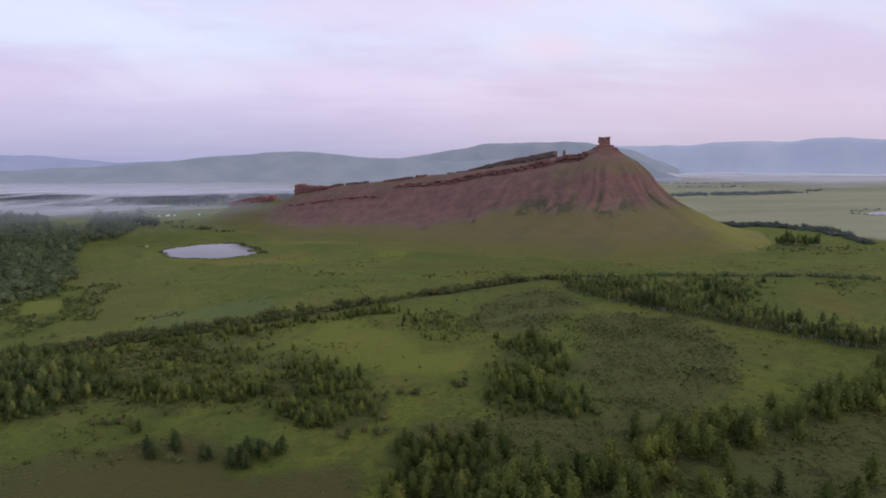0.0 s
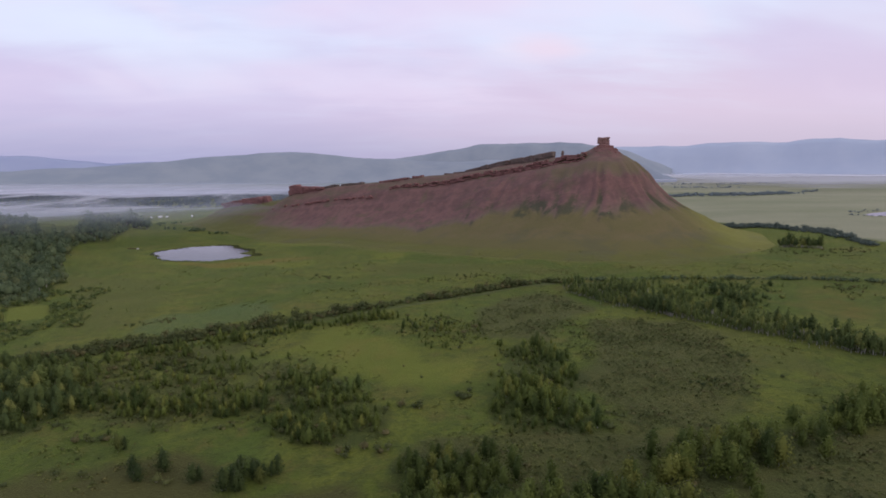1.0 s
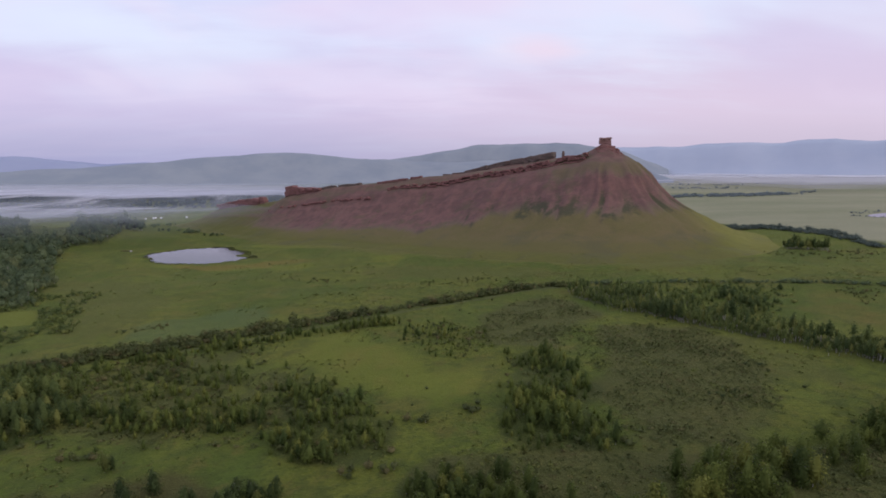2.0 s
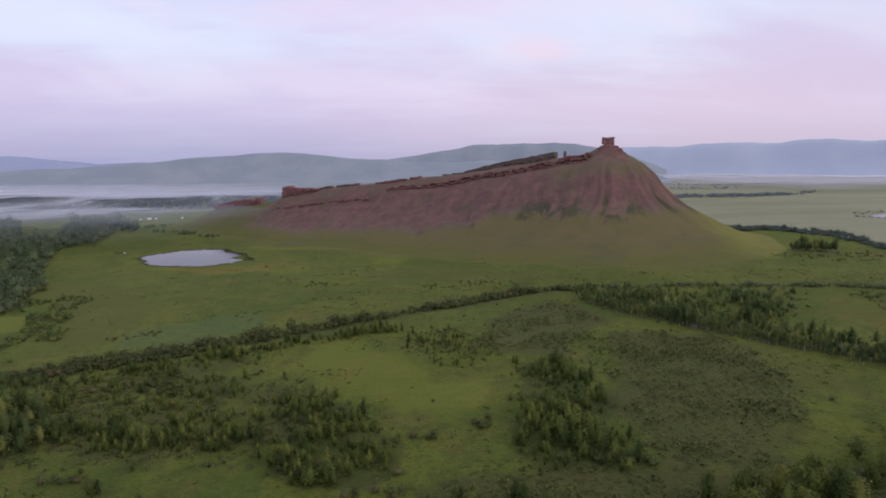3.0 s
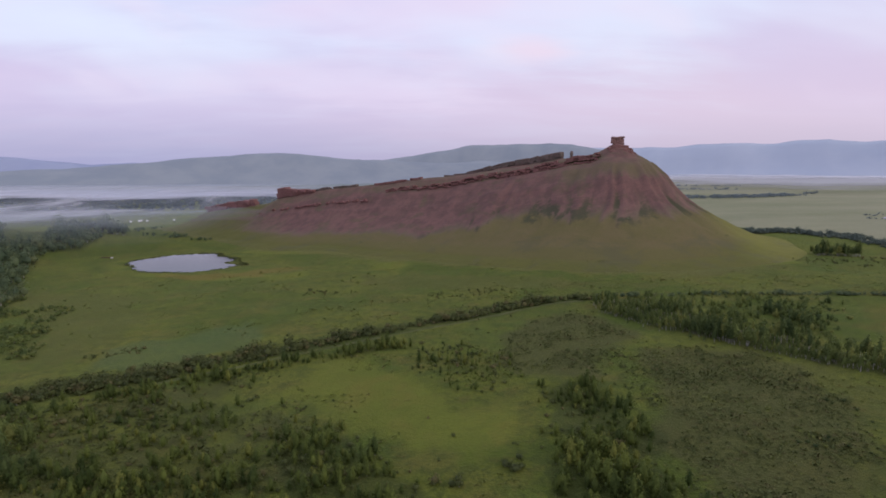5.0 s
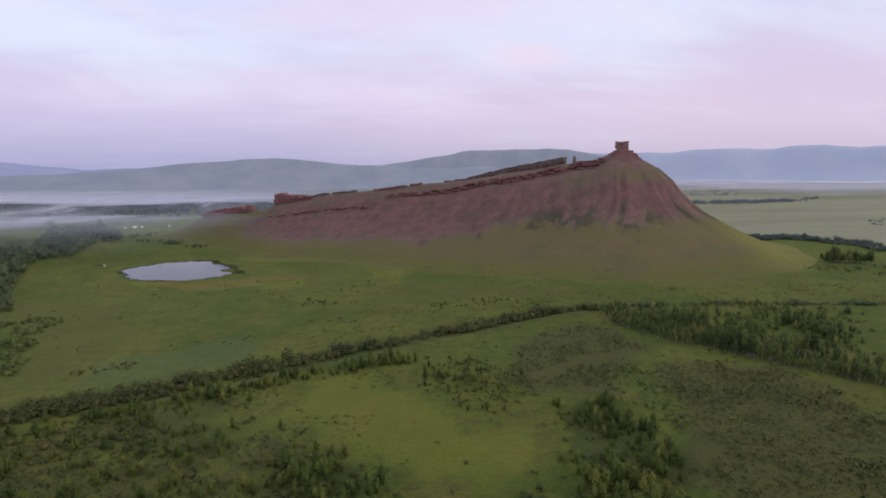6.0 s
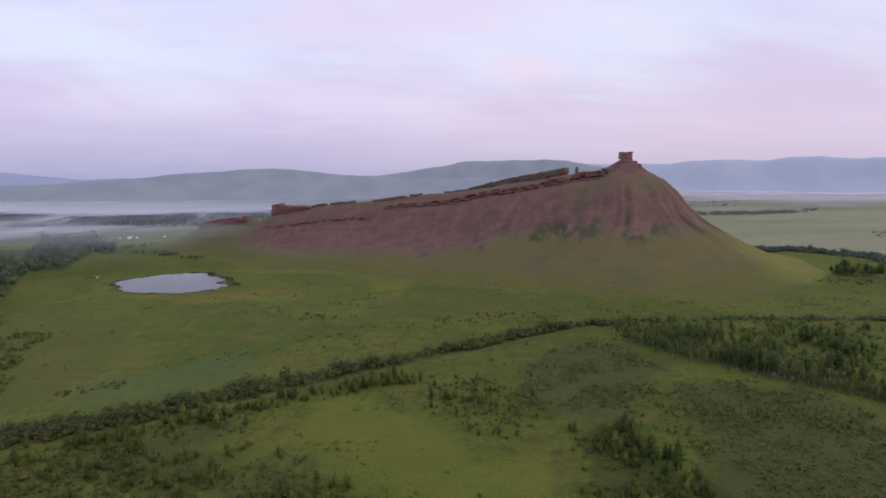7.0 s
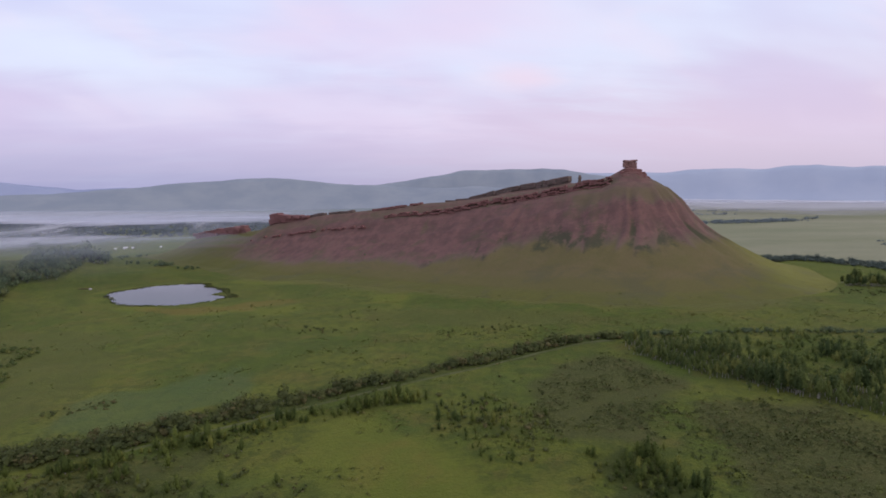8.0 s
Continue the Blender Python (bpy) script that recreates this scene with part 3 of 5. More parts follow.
COPSE_RIGHT = [(23, 234), (33, 242), (39, 238), (44, 223), (43, 212), (48, 203), (41, 187), (42, 176), (40, 164), (22, 162), (14, 171), (14, 186), (21, 202), (20, 218)]
COPSE_FRONT = [(-11, 147), (-4, 150), (8, 144), (13, 135), (18, 126), (16, 112), (-5, 114), (-12, 128), (-13, 137)]
SCRUBLAND = [(-168, 212), (-134, 240), (-113, 252), (-93, 266), (-77, 272), (-72, 240), (-52, 226), (-42, 192), (-52, 176), (-82, 172), (-110, 176), (-135, 176), (-150, 190)]
SCRUB_CORNER = [(-156, 236), (-126, 249), (-102, 243), (-110, 222), (-140, 212)]
BELT = [(10, 124), (28, 129), (43, 133), (56, 140), (69, 148), (84, 155), (104, 162), (123, 172), (145, 184), (175, 203),
        (178, 195), (145, 175), (123, 163), (104, 153), (84, 146), (69, 139), (56, 132), (43, 125), (28, 120), (10, 114)]
SCRUB_BY_HEDGE = [(-20, 264), (-14, 283), (-5, 294), (11, 277), (18, 250), (15, 239), (-2, 241), (-12, 251)]
GROVE = [(74, 340), (92, 305), (111, 279), (126, 257), (140, 240), (154, 226), (172, 206), (182, 212), (165, 236), (152, 255),
         (140, 276), (128, 296), (120, 320), (112, 345), (100, 362), (80, 366)]
GROVE_REST = [(100, 366), (112, 345), (122, 318), (132, 294), (140, 276), (152, 280), (180, 318), (196, 345), (146, 369)]
DRY_FIELD = [(200, 338), (222, 332), (232, 305), (200, 258), (178, 274), (172, 296)]
FIELD_SCRUB = [(220, 340), (262, 330), (232, 290), (211, 307)]


def build_ground():
    ahead = np.radians(np.concatenate([np.arange(-180, -56, 6.0), np.arange(-54, 54.01, 0.5), np.arange(60, 181, 6.0)]))
    reach, r = [0.0, 25.0, 50.0, 75.0], 90.0
    while r < 4750:
        reach.append(r)
        r += 3.2 if r < 720 else max(3.2, (r - 720) * 0.035 + 3.2)
    reach.append(4750.0)
    R, A = np.meshgrid(np.array(reach), ahead, indexing="ij")
    X, Y = R * np.sin(A), R * np.cos(A)
    Z = land(X, Y)
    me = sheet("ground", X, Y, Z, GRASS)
    uneven = 6 * rolling(X, Y, 25, 51)
    attribute(me, "fresh", np.maximum.reduce([
        1 - smooth(outside(FRONT_MEADOW, X, Y) + 1.5 * uneven, -20, 14),
        0.9 * (1 - smooth(np.abs(along(FOOT_TRACK, X, Y) + 0.4 * uneven), 3, 15)),
        1 - smooth(outside(BUSH_GAP, X, Y), -4, 4),
        0.75 * (1 - smooth(outside(POND_MEADOW, X, Y) + 3 * uneven, -40, 25)) * smooth(rolling(X, Y, 40, 59), -0.35, 0.45),
        0.45 * (1 - smooth(outside(RIGHT_MEADOW, X, Y) + 2 * uneven, -20, 16)),
        0.9 * (1 - smooth(outside(POND, X, Y) + uneven, 2, 30)) * smooth(rolling(X, Y, 60, 57), -0.3, 0.4)]))
    attribute(me, "coarse", 1 - smooth(outside(COARSE_MEADOW, X, Y) + 2 * uneven, -14, 10))
    length, off, side = ridge_place(X, Y)
    foot = 1 - smooth(off - np.interp(length, (0, 202, 260, 394, 545), (158, 138, 122, 98, 75)) + uneven, -10, 34)
    attribute(me, "foot", foot * smooth(side, -0.9, -0.3) * (1 - 0.95 * smooth(X, 170, 290)) * (1 - 0.85 * smooth(length, 300, 430)))
    attribute(me, "olive", np.maximum.reduce([1 - smooth(outside(p, X, Y) + 2 * uneven, -16, 14) for p in OLIVE_GRASS]))
    attribute(me, "damp", 1 - smooth(outside(DAMP_HOLLOW, X, Y) + 2.4 * uneven, -16, 14))
    attribute(me, "heath", np.maximum.reduce([1 - smooth(outside(HEATH, X, Y) + 1.6 * uneven, -18, 14), 0.8 * (1 - smooth(outside(HEATH_SIDE, X, Y) + uneven, -8, 10)), 0.85 * (1 - smooth(outside(HEATH_LOW, X, Y) + uneven, -8, 8)),
                                      0.5 * (1 - smooth(outside(SCRUBLAND, X, Y) + uneven, -10, 8))]))
    attribute(me, "dry", np.maximum(1 - smooth(outside(DRY_SHORE, X, Y) + 2 * uneven, -12, 12), 0.45 * (1 - smooth(outside(DRY_FIELD, X, Y) + uneven, -14, 12))))
    # where trees and hedge stand, their shade is painted into the ground
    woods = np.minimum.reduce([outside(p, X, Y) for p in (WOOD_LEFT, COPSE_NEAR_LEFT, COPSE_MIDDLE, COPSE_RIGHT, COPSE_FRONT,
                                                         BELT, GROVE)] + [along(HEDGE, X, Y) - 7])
    attribute(me, "scrub_shade", 1 - smooth(woods + 0.5 * uneven, -3, 5))
    # valley grass pales with distance, as haze painted into its colour
    attribute(me, "vale_haze", smooth(outside(FAR_WOOD, X, Y), -40, 30) * smooth(R, 1050, 1600) * (1 - smooth(A, -0.15, 0.1)))
    attribute(me, "steppe_haze", 0.95 * (1 - smooth(outside(STEPPE, X, Y) + uneven, -25, 25)))
    return tagged(new("ground", me), "green valley meadow with dry and damp patches", "ground", kind="structure")


def build_hill():
    x = np.arange(-430, 400, 1.7)
    y = np.concatenate([np.arange(400, 760, 1.7), np.arange(760, 1060, 4.0)])
    X, Y = np.meshgrid(x, y)
    rise, thin, bare, hollow = hill_parts(X, Y)
    me = sheet("hill", X, Y, land(X, Y) + rise - 0.35, HILL_SOIL, rise > 0.2)
    attribute(me, "thin", thin)
    attribute(me, "bare", bare)
    attribute(me, "gully", hollow)
    # mask of the painted lit side, from the summit to the right
    attribute(me, "lit_flank", smooth(X, 205, 265) * (1 - smooth(bare, 0.1, 0.5)))
    return tagged(new("hill", me), "steep red-earth hill with gullied face and grassy foot", "hill", kind="structure")


def build_pond(shore, level, label):
    pts = [Vector((*p, 0)) for p in shore]
    edge, count = [], len(pts)
    for i in range(count):
        a, b, c, d = (pts[(i + k) % count] for k in (-1, 0, 1, 2))
        for s in range(10):
            t = s / 10
            q = 0.5 * (2 * b + (c - a) * t + (2 * a - 5 * b + 4 * c - d) * t * t + (3 * b - a - 3 * c + d) * t ** 3)
            edge.append(q)
    middle = sum(pts, Vector()) / count
    bm = bmesh.new()
    ring = []
    for q in edge:
        k = 1 + 0.025 * float(rolling(q.x, q.y, 9, 61, 3)) + 0.02 * float(rolling(q.x, q.y, 4, 63, 2))
        p = middle + (q - middle) * k
        ring.append(bm.verts.new((p.x, p.y, level + 0.04)))
    bm.faces.new(ring)
    me = bpy.data.meshes.new("water")
    bm.to_mesh(me)
    bm.free()
    me.materials.append(WATER)
    return tagged(new("water", me), label, "pond", kind="structure")


def far_ridge(name, label, line, distance, deep, mat, seed):
    """A far range: line gives its skyline as bearing in degrees and height in metres."""
    bearing = np.radians(np.linspace(line[0][0], line[-1][0], 160))
    top = np.interp(np.degrees(bearing), [p[0] for p in line], [p[1] for p in line])
    across = np.array([-1.0, -0.8, -0.6, -0.4, -0.2, 0.0, 0.2, 0.45, 0.7, 1.0])
    form = np.array([0.0, 0.10, 0.30, 0.58, 0.86, 1.0, 0.9, 0.6, 0.3, 0.0])
    A, K = np.meshgrid(bearing, np.arange(10))
    R = distance + across[K] * deep
    X, Y = R * np.sin(A), R * np.cos(A)
    base = land(X, Y) - 5
    top2 = np.broadcast_to(top, A.shape)
    crinkle = rolling(X, Y, 420, seed, 4) * 22 * np.where(K == 5, 0.35, 1.0) + rolling(X, Y, 170, seed + 1, 3) * 5
    Z = base + (top2 - base) * form[K] + crinkle * (form[K] > 0.05)
    return tagged(new(name, sheet(name, X, Y, Z, mat)), label, "far hills", kind="structure")


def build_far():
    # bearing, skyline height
    far_ridge("backdrop", "low range on the skyline, coloured haze blue",
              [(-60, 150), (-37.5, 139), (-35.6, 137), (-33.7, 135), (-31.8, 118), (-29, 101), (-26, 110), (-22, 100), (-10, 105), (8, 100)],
              4350, 300, HAZED_LEFT, 71)
    far_ridge("backdrop", "long grassy hill with haze mixed into its colour",
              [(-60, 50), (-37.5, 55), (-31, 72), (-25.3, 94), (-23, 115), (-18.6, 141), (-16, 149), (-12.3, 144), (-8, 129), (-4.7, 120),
               (0, 112), (9, 100), (14, 60)], 3650, 420, HAZED_GREEN, 73)
    far_ridge("backdrop", "rounded hill behind the ridge, coloured haze grey",
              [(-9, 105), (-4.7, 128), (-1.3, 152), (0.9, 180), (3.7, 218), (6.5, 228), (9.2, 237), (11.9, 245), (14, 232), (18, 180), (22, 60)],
              4150, 350, HAZED_GREEN, 75)
    far_ridge("backdrop", "mountain range across the plain, coloured haze blue",
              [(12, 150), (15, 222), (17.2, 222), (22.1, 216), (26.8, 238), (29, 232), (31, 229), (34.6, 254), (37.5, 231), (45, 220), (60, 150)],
              4400, 280, HAZED_BLUE, 77)
    far_ridge("backdrop", "dark spur behind the hill, tinted with haze",
              [(14, 40), (16, 106), (17.7, 108), (19.4, 80), (20.4, 52), (21.2, 34), (22.4, 18)], 2400, 130, HAZED_SPUR, 79)


def mist(name, label, x0, x1, y0, y1, z, tilt, mat, seed, near=0.25, far=0.25):
    """A thin layer of mist that lies level and frays out at its margins."""
    u, v = np.linspace(0, 1, 60), np.linspace(0, 1, 40)
    U, V = np.meshgrid(u, v)
    X, Y = x0 + (x1 - x0) * U, y0 + (y1 - y0) * V
    Z = z + tilt * V + 2.0 * rolling(X, Y, 180, seed, 3)
    me = sheet(name, X, Y, Z, mat)
    edge = smooth(np.minimum(U, 1 - U) + 0.06 * rolling(X, Y, 150, seed + 3), 0.02, 0.22)
    fray = 0.05 * rolling(X, Y, 150, seed + 5)
    edge = edge * smooth(V + fray, 0.02, near) * smooth(1 - V + fray, 0.02, far)
    attribute(me, "mistiness", edge)
    return tagged(new(name, me), label, "mist", kind="stuff")


build_ground()
build_hill()
build_pond(POND, POND_LEVEL, "still lavender-grey pond with grassy banks")
build_pond(LAKE, LAKE_LEVEL, "small pale lake far out on the plain")
build_far()
MIST_THICK = make_mist("mist_layer", 0.86, 0.0014, -0.2, 0.40, (0.74, 0.75, 0.80))
MIST_PLAIN = make_mist("mist_on_the_plain", 0.8, 0.0020, 0.30, 0.60)
MIST_THIN = make_mist("mist_wisps", 0.65, 0.007, 0.42, 0.75, (0.80, 0.81, 0.84), -18.0)
LOW_MIST = make_mist("low_ground_mist", 0.16, 0.0012, -0.5, 0.5, (0.70, 0.77, 0.86))
PLAIN_MIST = make_mist("low_plain_mist", 0.6, 0.0012, -0.5, 0.5, (0.77, 0.78, 0.84))
mist("mist_bank", "thin low ground mist over the valley floor", -2600, 150, 1020, 2500, -4, -1, LOW_MIST, 82, 0.30)
mist("mist_bank", "thin low ground mist over the wide plain", 250, 4200, 1000, 3950, 28, 1, PLAIN_MIST, 84, 0.32)
mist("mist_bank", "white mist bank lying across the far valley", -3600, 100, 1560, 3300, -6, 2, MIST_THICK, 81, 0.10, 0.95)
mist("mist_bank", "thin mist wisps drifting over the far woods", -1500, -250, 880, 1800, 4, -6, MIST_THIN, 83)
WOOD_HAZE = make_mist("haze_over_the_wood", 0.24, 0.004, 0.1, 0.7, (0.70, 0.76, 0.84))
mist("mist_bank", "thin haze drifting over the wooded rise", -760, -140, 380, 900, 23, 3, WOOD_HAZE, 91, 0.45, 0.3)
POOL_MIST = make_mist("pooled_mist", 0.5, 0.003, 0.1, 0.6)
mist("mist_bank", "mist pooled in the hollow behind the wood", -1500, -470, 860, 1300, -8, 0, POOL_MIST, 89, 0.35)
mist("mist_bank", "thin mist over the far plain", 500, 3300, 2500, 4100, 29, 6, MIST_PLAIN, 85)


# ---------------------------------------------------------------- rock outcrops on the hill
def block_mesh(seed):
    """A worn sandstone block with uneven faces and chipped edges, about one metre each way."""
    rng = random.Random(seed)
    bm = bmesh.new()
    bmesh.ops.create_cube(bm, size=1.0)
    for v in bm.verts:
        v.co += Vector((rng.uniform(-0.07, 0.07), rng.uniform(-0.07, 0.07), rng.uniform(-0.05, 0.05)))
    bmesh.ops.bevel(bm, geom=bm.edges[:], offset=0.085, segments=1, affect="EDGES")
    for v in bm.verts:
        v.co += Vector((rng.uniform(-0.025, 0.025), rng.uniform(-0.025, 0.025), rng.uniform(-0.02, 0.02)))
    me = bpy.data.meshes.new("block")
    bm.to_mesh(me)
    bm.free()
    me.materials.append(ROCK)
    return me


BLOCKS = [block_mesh(900 + k) for k in range(7)]
OLD_BLOCKS = [m.copy() for m in BLOCKS]
TOWER_BLOCKS = [m.copy() for m in BLOCKS]
for m in OLD_BLOCKS:
    m.materials[0] = OLD_ROCK
for m in TOWER_BLOCKS:
    m.materials[0] = TOWER_ROCK


def on_ridge(length, back):
    """The plan place at a length along the ridge, that far behind its line."""
    base = 0.0
    for (ax, ay), (bx, by) in zip(RIDGE, RIDGE[1:]):
        whole = math.hypot(bx - ax, by - ay)
        if length <= base + whole or (bx, by) == RIDGE[-1]:
            s = (length - base) / whole
            nx, ny = (by - ay) / whole, -(bx - ax) / whole
            return ax + (bx - ax) * s + nx * back, ay + (by - ay) * s + ny * back, math.degrees(math.atan2(by - ay, bx - ax))
        base += whole


def lay_block(parent, rng, meshes, x, y, z, size, turn, tip=0.0):
    ob = new("block", rng.choice(meshes))
    ob.parent = parent
    ob.matrix_basis = pose(x, y, z, rng.uniform(-3, 3), tip + rng.uniform(-3, 3), turn + rng.uniform(-7, 7))
    ob.scale = size


def ledge_of_rock(label, start, end, back, tall, deep, courses, seed, meshes, sink=0.6, long_block=9.0, overhang=0.0, gaps=0.06, uneven=0.0):
    """A cliff of stacked sandstone courses along a stretch of the ridge; tall: heights at its two ends."""
    rng = random.Random(seed)
    cx, cy, _ = on_ridge((start + end) / 2, back)
    base = float(surface(cx, cy))
    thing = tagged(new("rock_outcrop"), label, "rock", "rock outcrops on the hill")
    thing.matrix_basis = pose(cx, cy, base)
    for k in range(courses):
        at = start + rng.uniform(-2, 1)
        while at < end - 1:
            run = long_block * rng.uniform(0.55, 1.25)
            mid = min(at + run / 2, end)
            share = (mid - start) / (end - start)
            high = (tall[0] + (tall[1] - tall[0]) * min(max(share, 0), 1)) / courses
            x, y, turn = on_ridge(mid, back + rng.uniform(-0.7, 0.7) - overhang * k)
            x2, y2, _ = on_ridge(mid + 3, back)
            ground = float(surface(x, y))
            tip = math.degrees(math.atan2(ground - float(surface(x2, y2)), 3.0))
            if (courses > 1 and k < courses - 1) or rng.uniform(0, 1) > gaps:
                lay_block(thing, rng, meshes, x - cx, y - cy, ground - base - sink + high * (k + 0.5) + 0.2 * rng.uniform(-1, 1),
                          (run * 1.06, deep * rng.uniform(0.8, 1.15), high * rng.uniform(1.15 - 2 * uneven, 1.4 + uneven)), turn, max(min(tip, 12), -12))
            at += run
    return thing


def rock_tower():
    """The chest-shaped stack of rock on the summit: a split body under a broad flat cap, on a stepped foot."""
    rng = random.Random(77)
    x, y = 164.0, 594.0
    z = float(surface(x, y))
    thing = tagged(new("rock_tower"), "square chest-shaped sandstone tower with an overhanging flat cap", "rock")
    thing.matrix_basis = pose(x, y, z)
    turn = -12
    for dx, dy, dz, w, h in ((-3.5, -6.5, -6.0, 8, 5), (4.0, -7.0, -6.5, 8, 5), (8.5, -5.5, -8.0, 7, 4), (0.5, -9.5, -9.0, 10, 4), (11.0, -4.0, -9.0, 6, 4),
                          (5.5, -10.0, -12.0, 10, 5), (12.0, -6.5, -13.0, 8, 5), (-1.0, -12.5, -12.5, 9, 4), (15.0, -3.0, -16.0, 7, 5), (8.0, -12.5, -15.5, 8, 4),
                          (-8.0, -5.0, -7.5, 7, 4), (-6.0, -9.5, -10.5, 8, 4), (3.0, -15.0, -15.5, 9, 4)):
        lay_block(thing, rng, BLOCKS, dx * 0.92, dy, dz - 1.3 + h / 2, (w, 6, h), turn)
    for dx, w, h in ((-4.3, 2.9, 4.6), (-1.5, 2.9, 5.0), (1.5, 2.9, 4.8), (4.3, 2.8, 4.5)):
        lay_block(thing, rng, TOWER_BLOCKS, dx, rng.uniform(-0.5, 0.4), h / 2 - 1.0, (w * 1.05, 7.0, h), turn)
    lay_block(thing, rng, TOWER_BLOCKS, 0.2, 0.2, -0.7, (10.5, 8.5, 1.8), turn)
    lay_block(thing, rng, TOWER_BLOCKS, -1.9, 0, 4.3, (7.2, 8.2, 1.5), turn)
    lay_block(thing, rng, TOWER_BLOCKS, 3.0, 0.2, 4.5, (5.6, 8.0, 1.7), turn)
    lay_block(thing, rng, TOWER_BLOCKS, -4.4, -0.4, 4.8, (2.6, 6.0, 1.0), turn)
    return thing


rock_tower()
ledge_of_rock("dark weathered slab cliff along the upper ridge", 60, 186, 37, (9.0, 5.5), 10, 2, 501, OLD_BLOCKS, 3.0, 17)
ledge_of_rock("red sandstone cliff band below the summit", 14, 112, -17.5, (5.4, 4.4), 7, 3, 502, BLOCKS, 2.5, 4.4, -0.9, 0.2, 0.18)
ledge_of_rock("low red ledge along the ridge", 112, 240, -15, (3.6, 2.4), 6, 2, 503, BLOCKS, 1.6, 4.2, -0.8, 0.3, 0.2)
ledge_of_rock("broken red outcrop on the crest", 205, 262, 0, (2.3, 1.9), 6, 1, 504, BLOCKS, 1.1, 4, 0.0, 0.25, 0.25)
ledge_of_rock("low dark outcrop on the crest", 290, 345, 2, (2.2, 2.6), 6, 1, 505, OLD_BLOCKS, 1.0, 8)
ledge_of_rock("thick overhanging sandstone block at the ridge end", 345, 397, 0, (3.5, 11.0), 10, 2, 506, BLOCKS, 1.4, 11, 0.4)
ledge_of_rock("red sandstone cliff on the low spur", 446, 540, 0, (8.5, 6.5), 9, 2, 507, BLOCKS, 1.4, 11, 0.3)
ledge_of_rock("thin red ledge across the slope", 255, 410, -24, (1.8, 1.6), 4, 1, 508, BLOCKS, 0.9, 3.4, 0.0, 0.35, 0.3)
x0, y0, _ = on_ridge(51, 38)
pillar = tagged(new("rock_pillar"), "small leaning sandstone pillar beside the slab", "rock")
pillar.matrix_basis = pose(x0, y0, float(surface(x0, y0)))
rng0 = random.Random(5)
for dz, w in ((0.8, 3.2), (2.6, 2.8), (4.4, 2.4), (6.2, 2.7), (7.8, 2.0)):
    lay_block(pillar, rng0, OLD_BLOCKS, 0, 0, dz, (w, w, 2.1), 10)


# ---------------------------------------------------------------- plants
def leaf_quads(rng, centres, size, outward, lift=0.75, loose=1.0):
    """One small tilted leaf clump for each centre; the clumps are shaded as parts of one rounded crown."""
    n = len(centres)
    normal = rng.normal(size=(n, 3)) * 0.38 * loose + 0.9 * outward + np.array((0, 0, 0.7 * loose))
    normal /= np.linalg.norm(normal, axis=1)[:, None]
    a = np.cross(normal, rng.normal(size=(n, 3)))
    a /= np.linalg.norm(a, axis=1)[:, None] + 1e-9
    b = np.cross(normal, a)
    s = size * rng.uniform(0.55, 1.3, (n, 1))
    w = s * rng.uniform(0.5, 0.9, (n, 1))
    v = np.stack([centres - a * s * 0.6, centres - b * w * 0.5 + normal * s * 0.12, centres + a * s * 0.6,
                  centres + b * w * 0.5 + normal * s * 0.12], 1)
    shade = outward + np.array((0, 0, lift)) + rng.normal(size=(n, 3)) * 0.42 * loose
    shade /= np.linalg.norm(shade, axis=1)[:, None]
    return v.reshape(-1, 3), np.arange(4 * n).reshape(n, 4), np.repeat(shade, 4, 0)


def tube(points, radii, sides=5):
    verts, faces = [], []
    for (x, y, z), r in zip(points, radii):
        for k in range(sides):
            a = 2 * math.pi * k / sides
            verts.append((x + r * math.cos(a), y + r * math.sin(a), z))
    for i in range(len(points) - 1):
        for k in range(sides):
            p, q = i * sides + k, i * sides + (k + 1) % sides
            faces.append((p, q, q + sides, p + sides))
    return np.array(verts), np.array(faces)


def join(pieces):
    verts, faces, base = [], [], 0
    for v, f in pieces:
        verts.append(v)
        faces.append(f + base)
        base += len(v)
    return np.concatenate(verts), np.concatenate(faces)


def with_heart(leaf, inner, middle, spread):
    """Leaf clumps round the closed inner mass of a crown."""
    v, f = inner
    lean = (v - middle) / spread
    lean = lean / (np.linalg.norm(lean, axis=1)[:, None] + 1e-9)
    return np.concatenate([leaf[0], v]), np.concatenate([leaf[1], f + len(leaf[0])]), np.concatenate([leaf[2], lean])


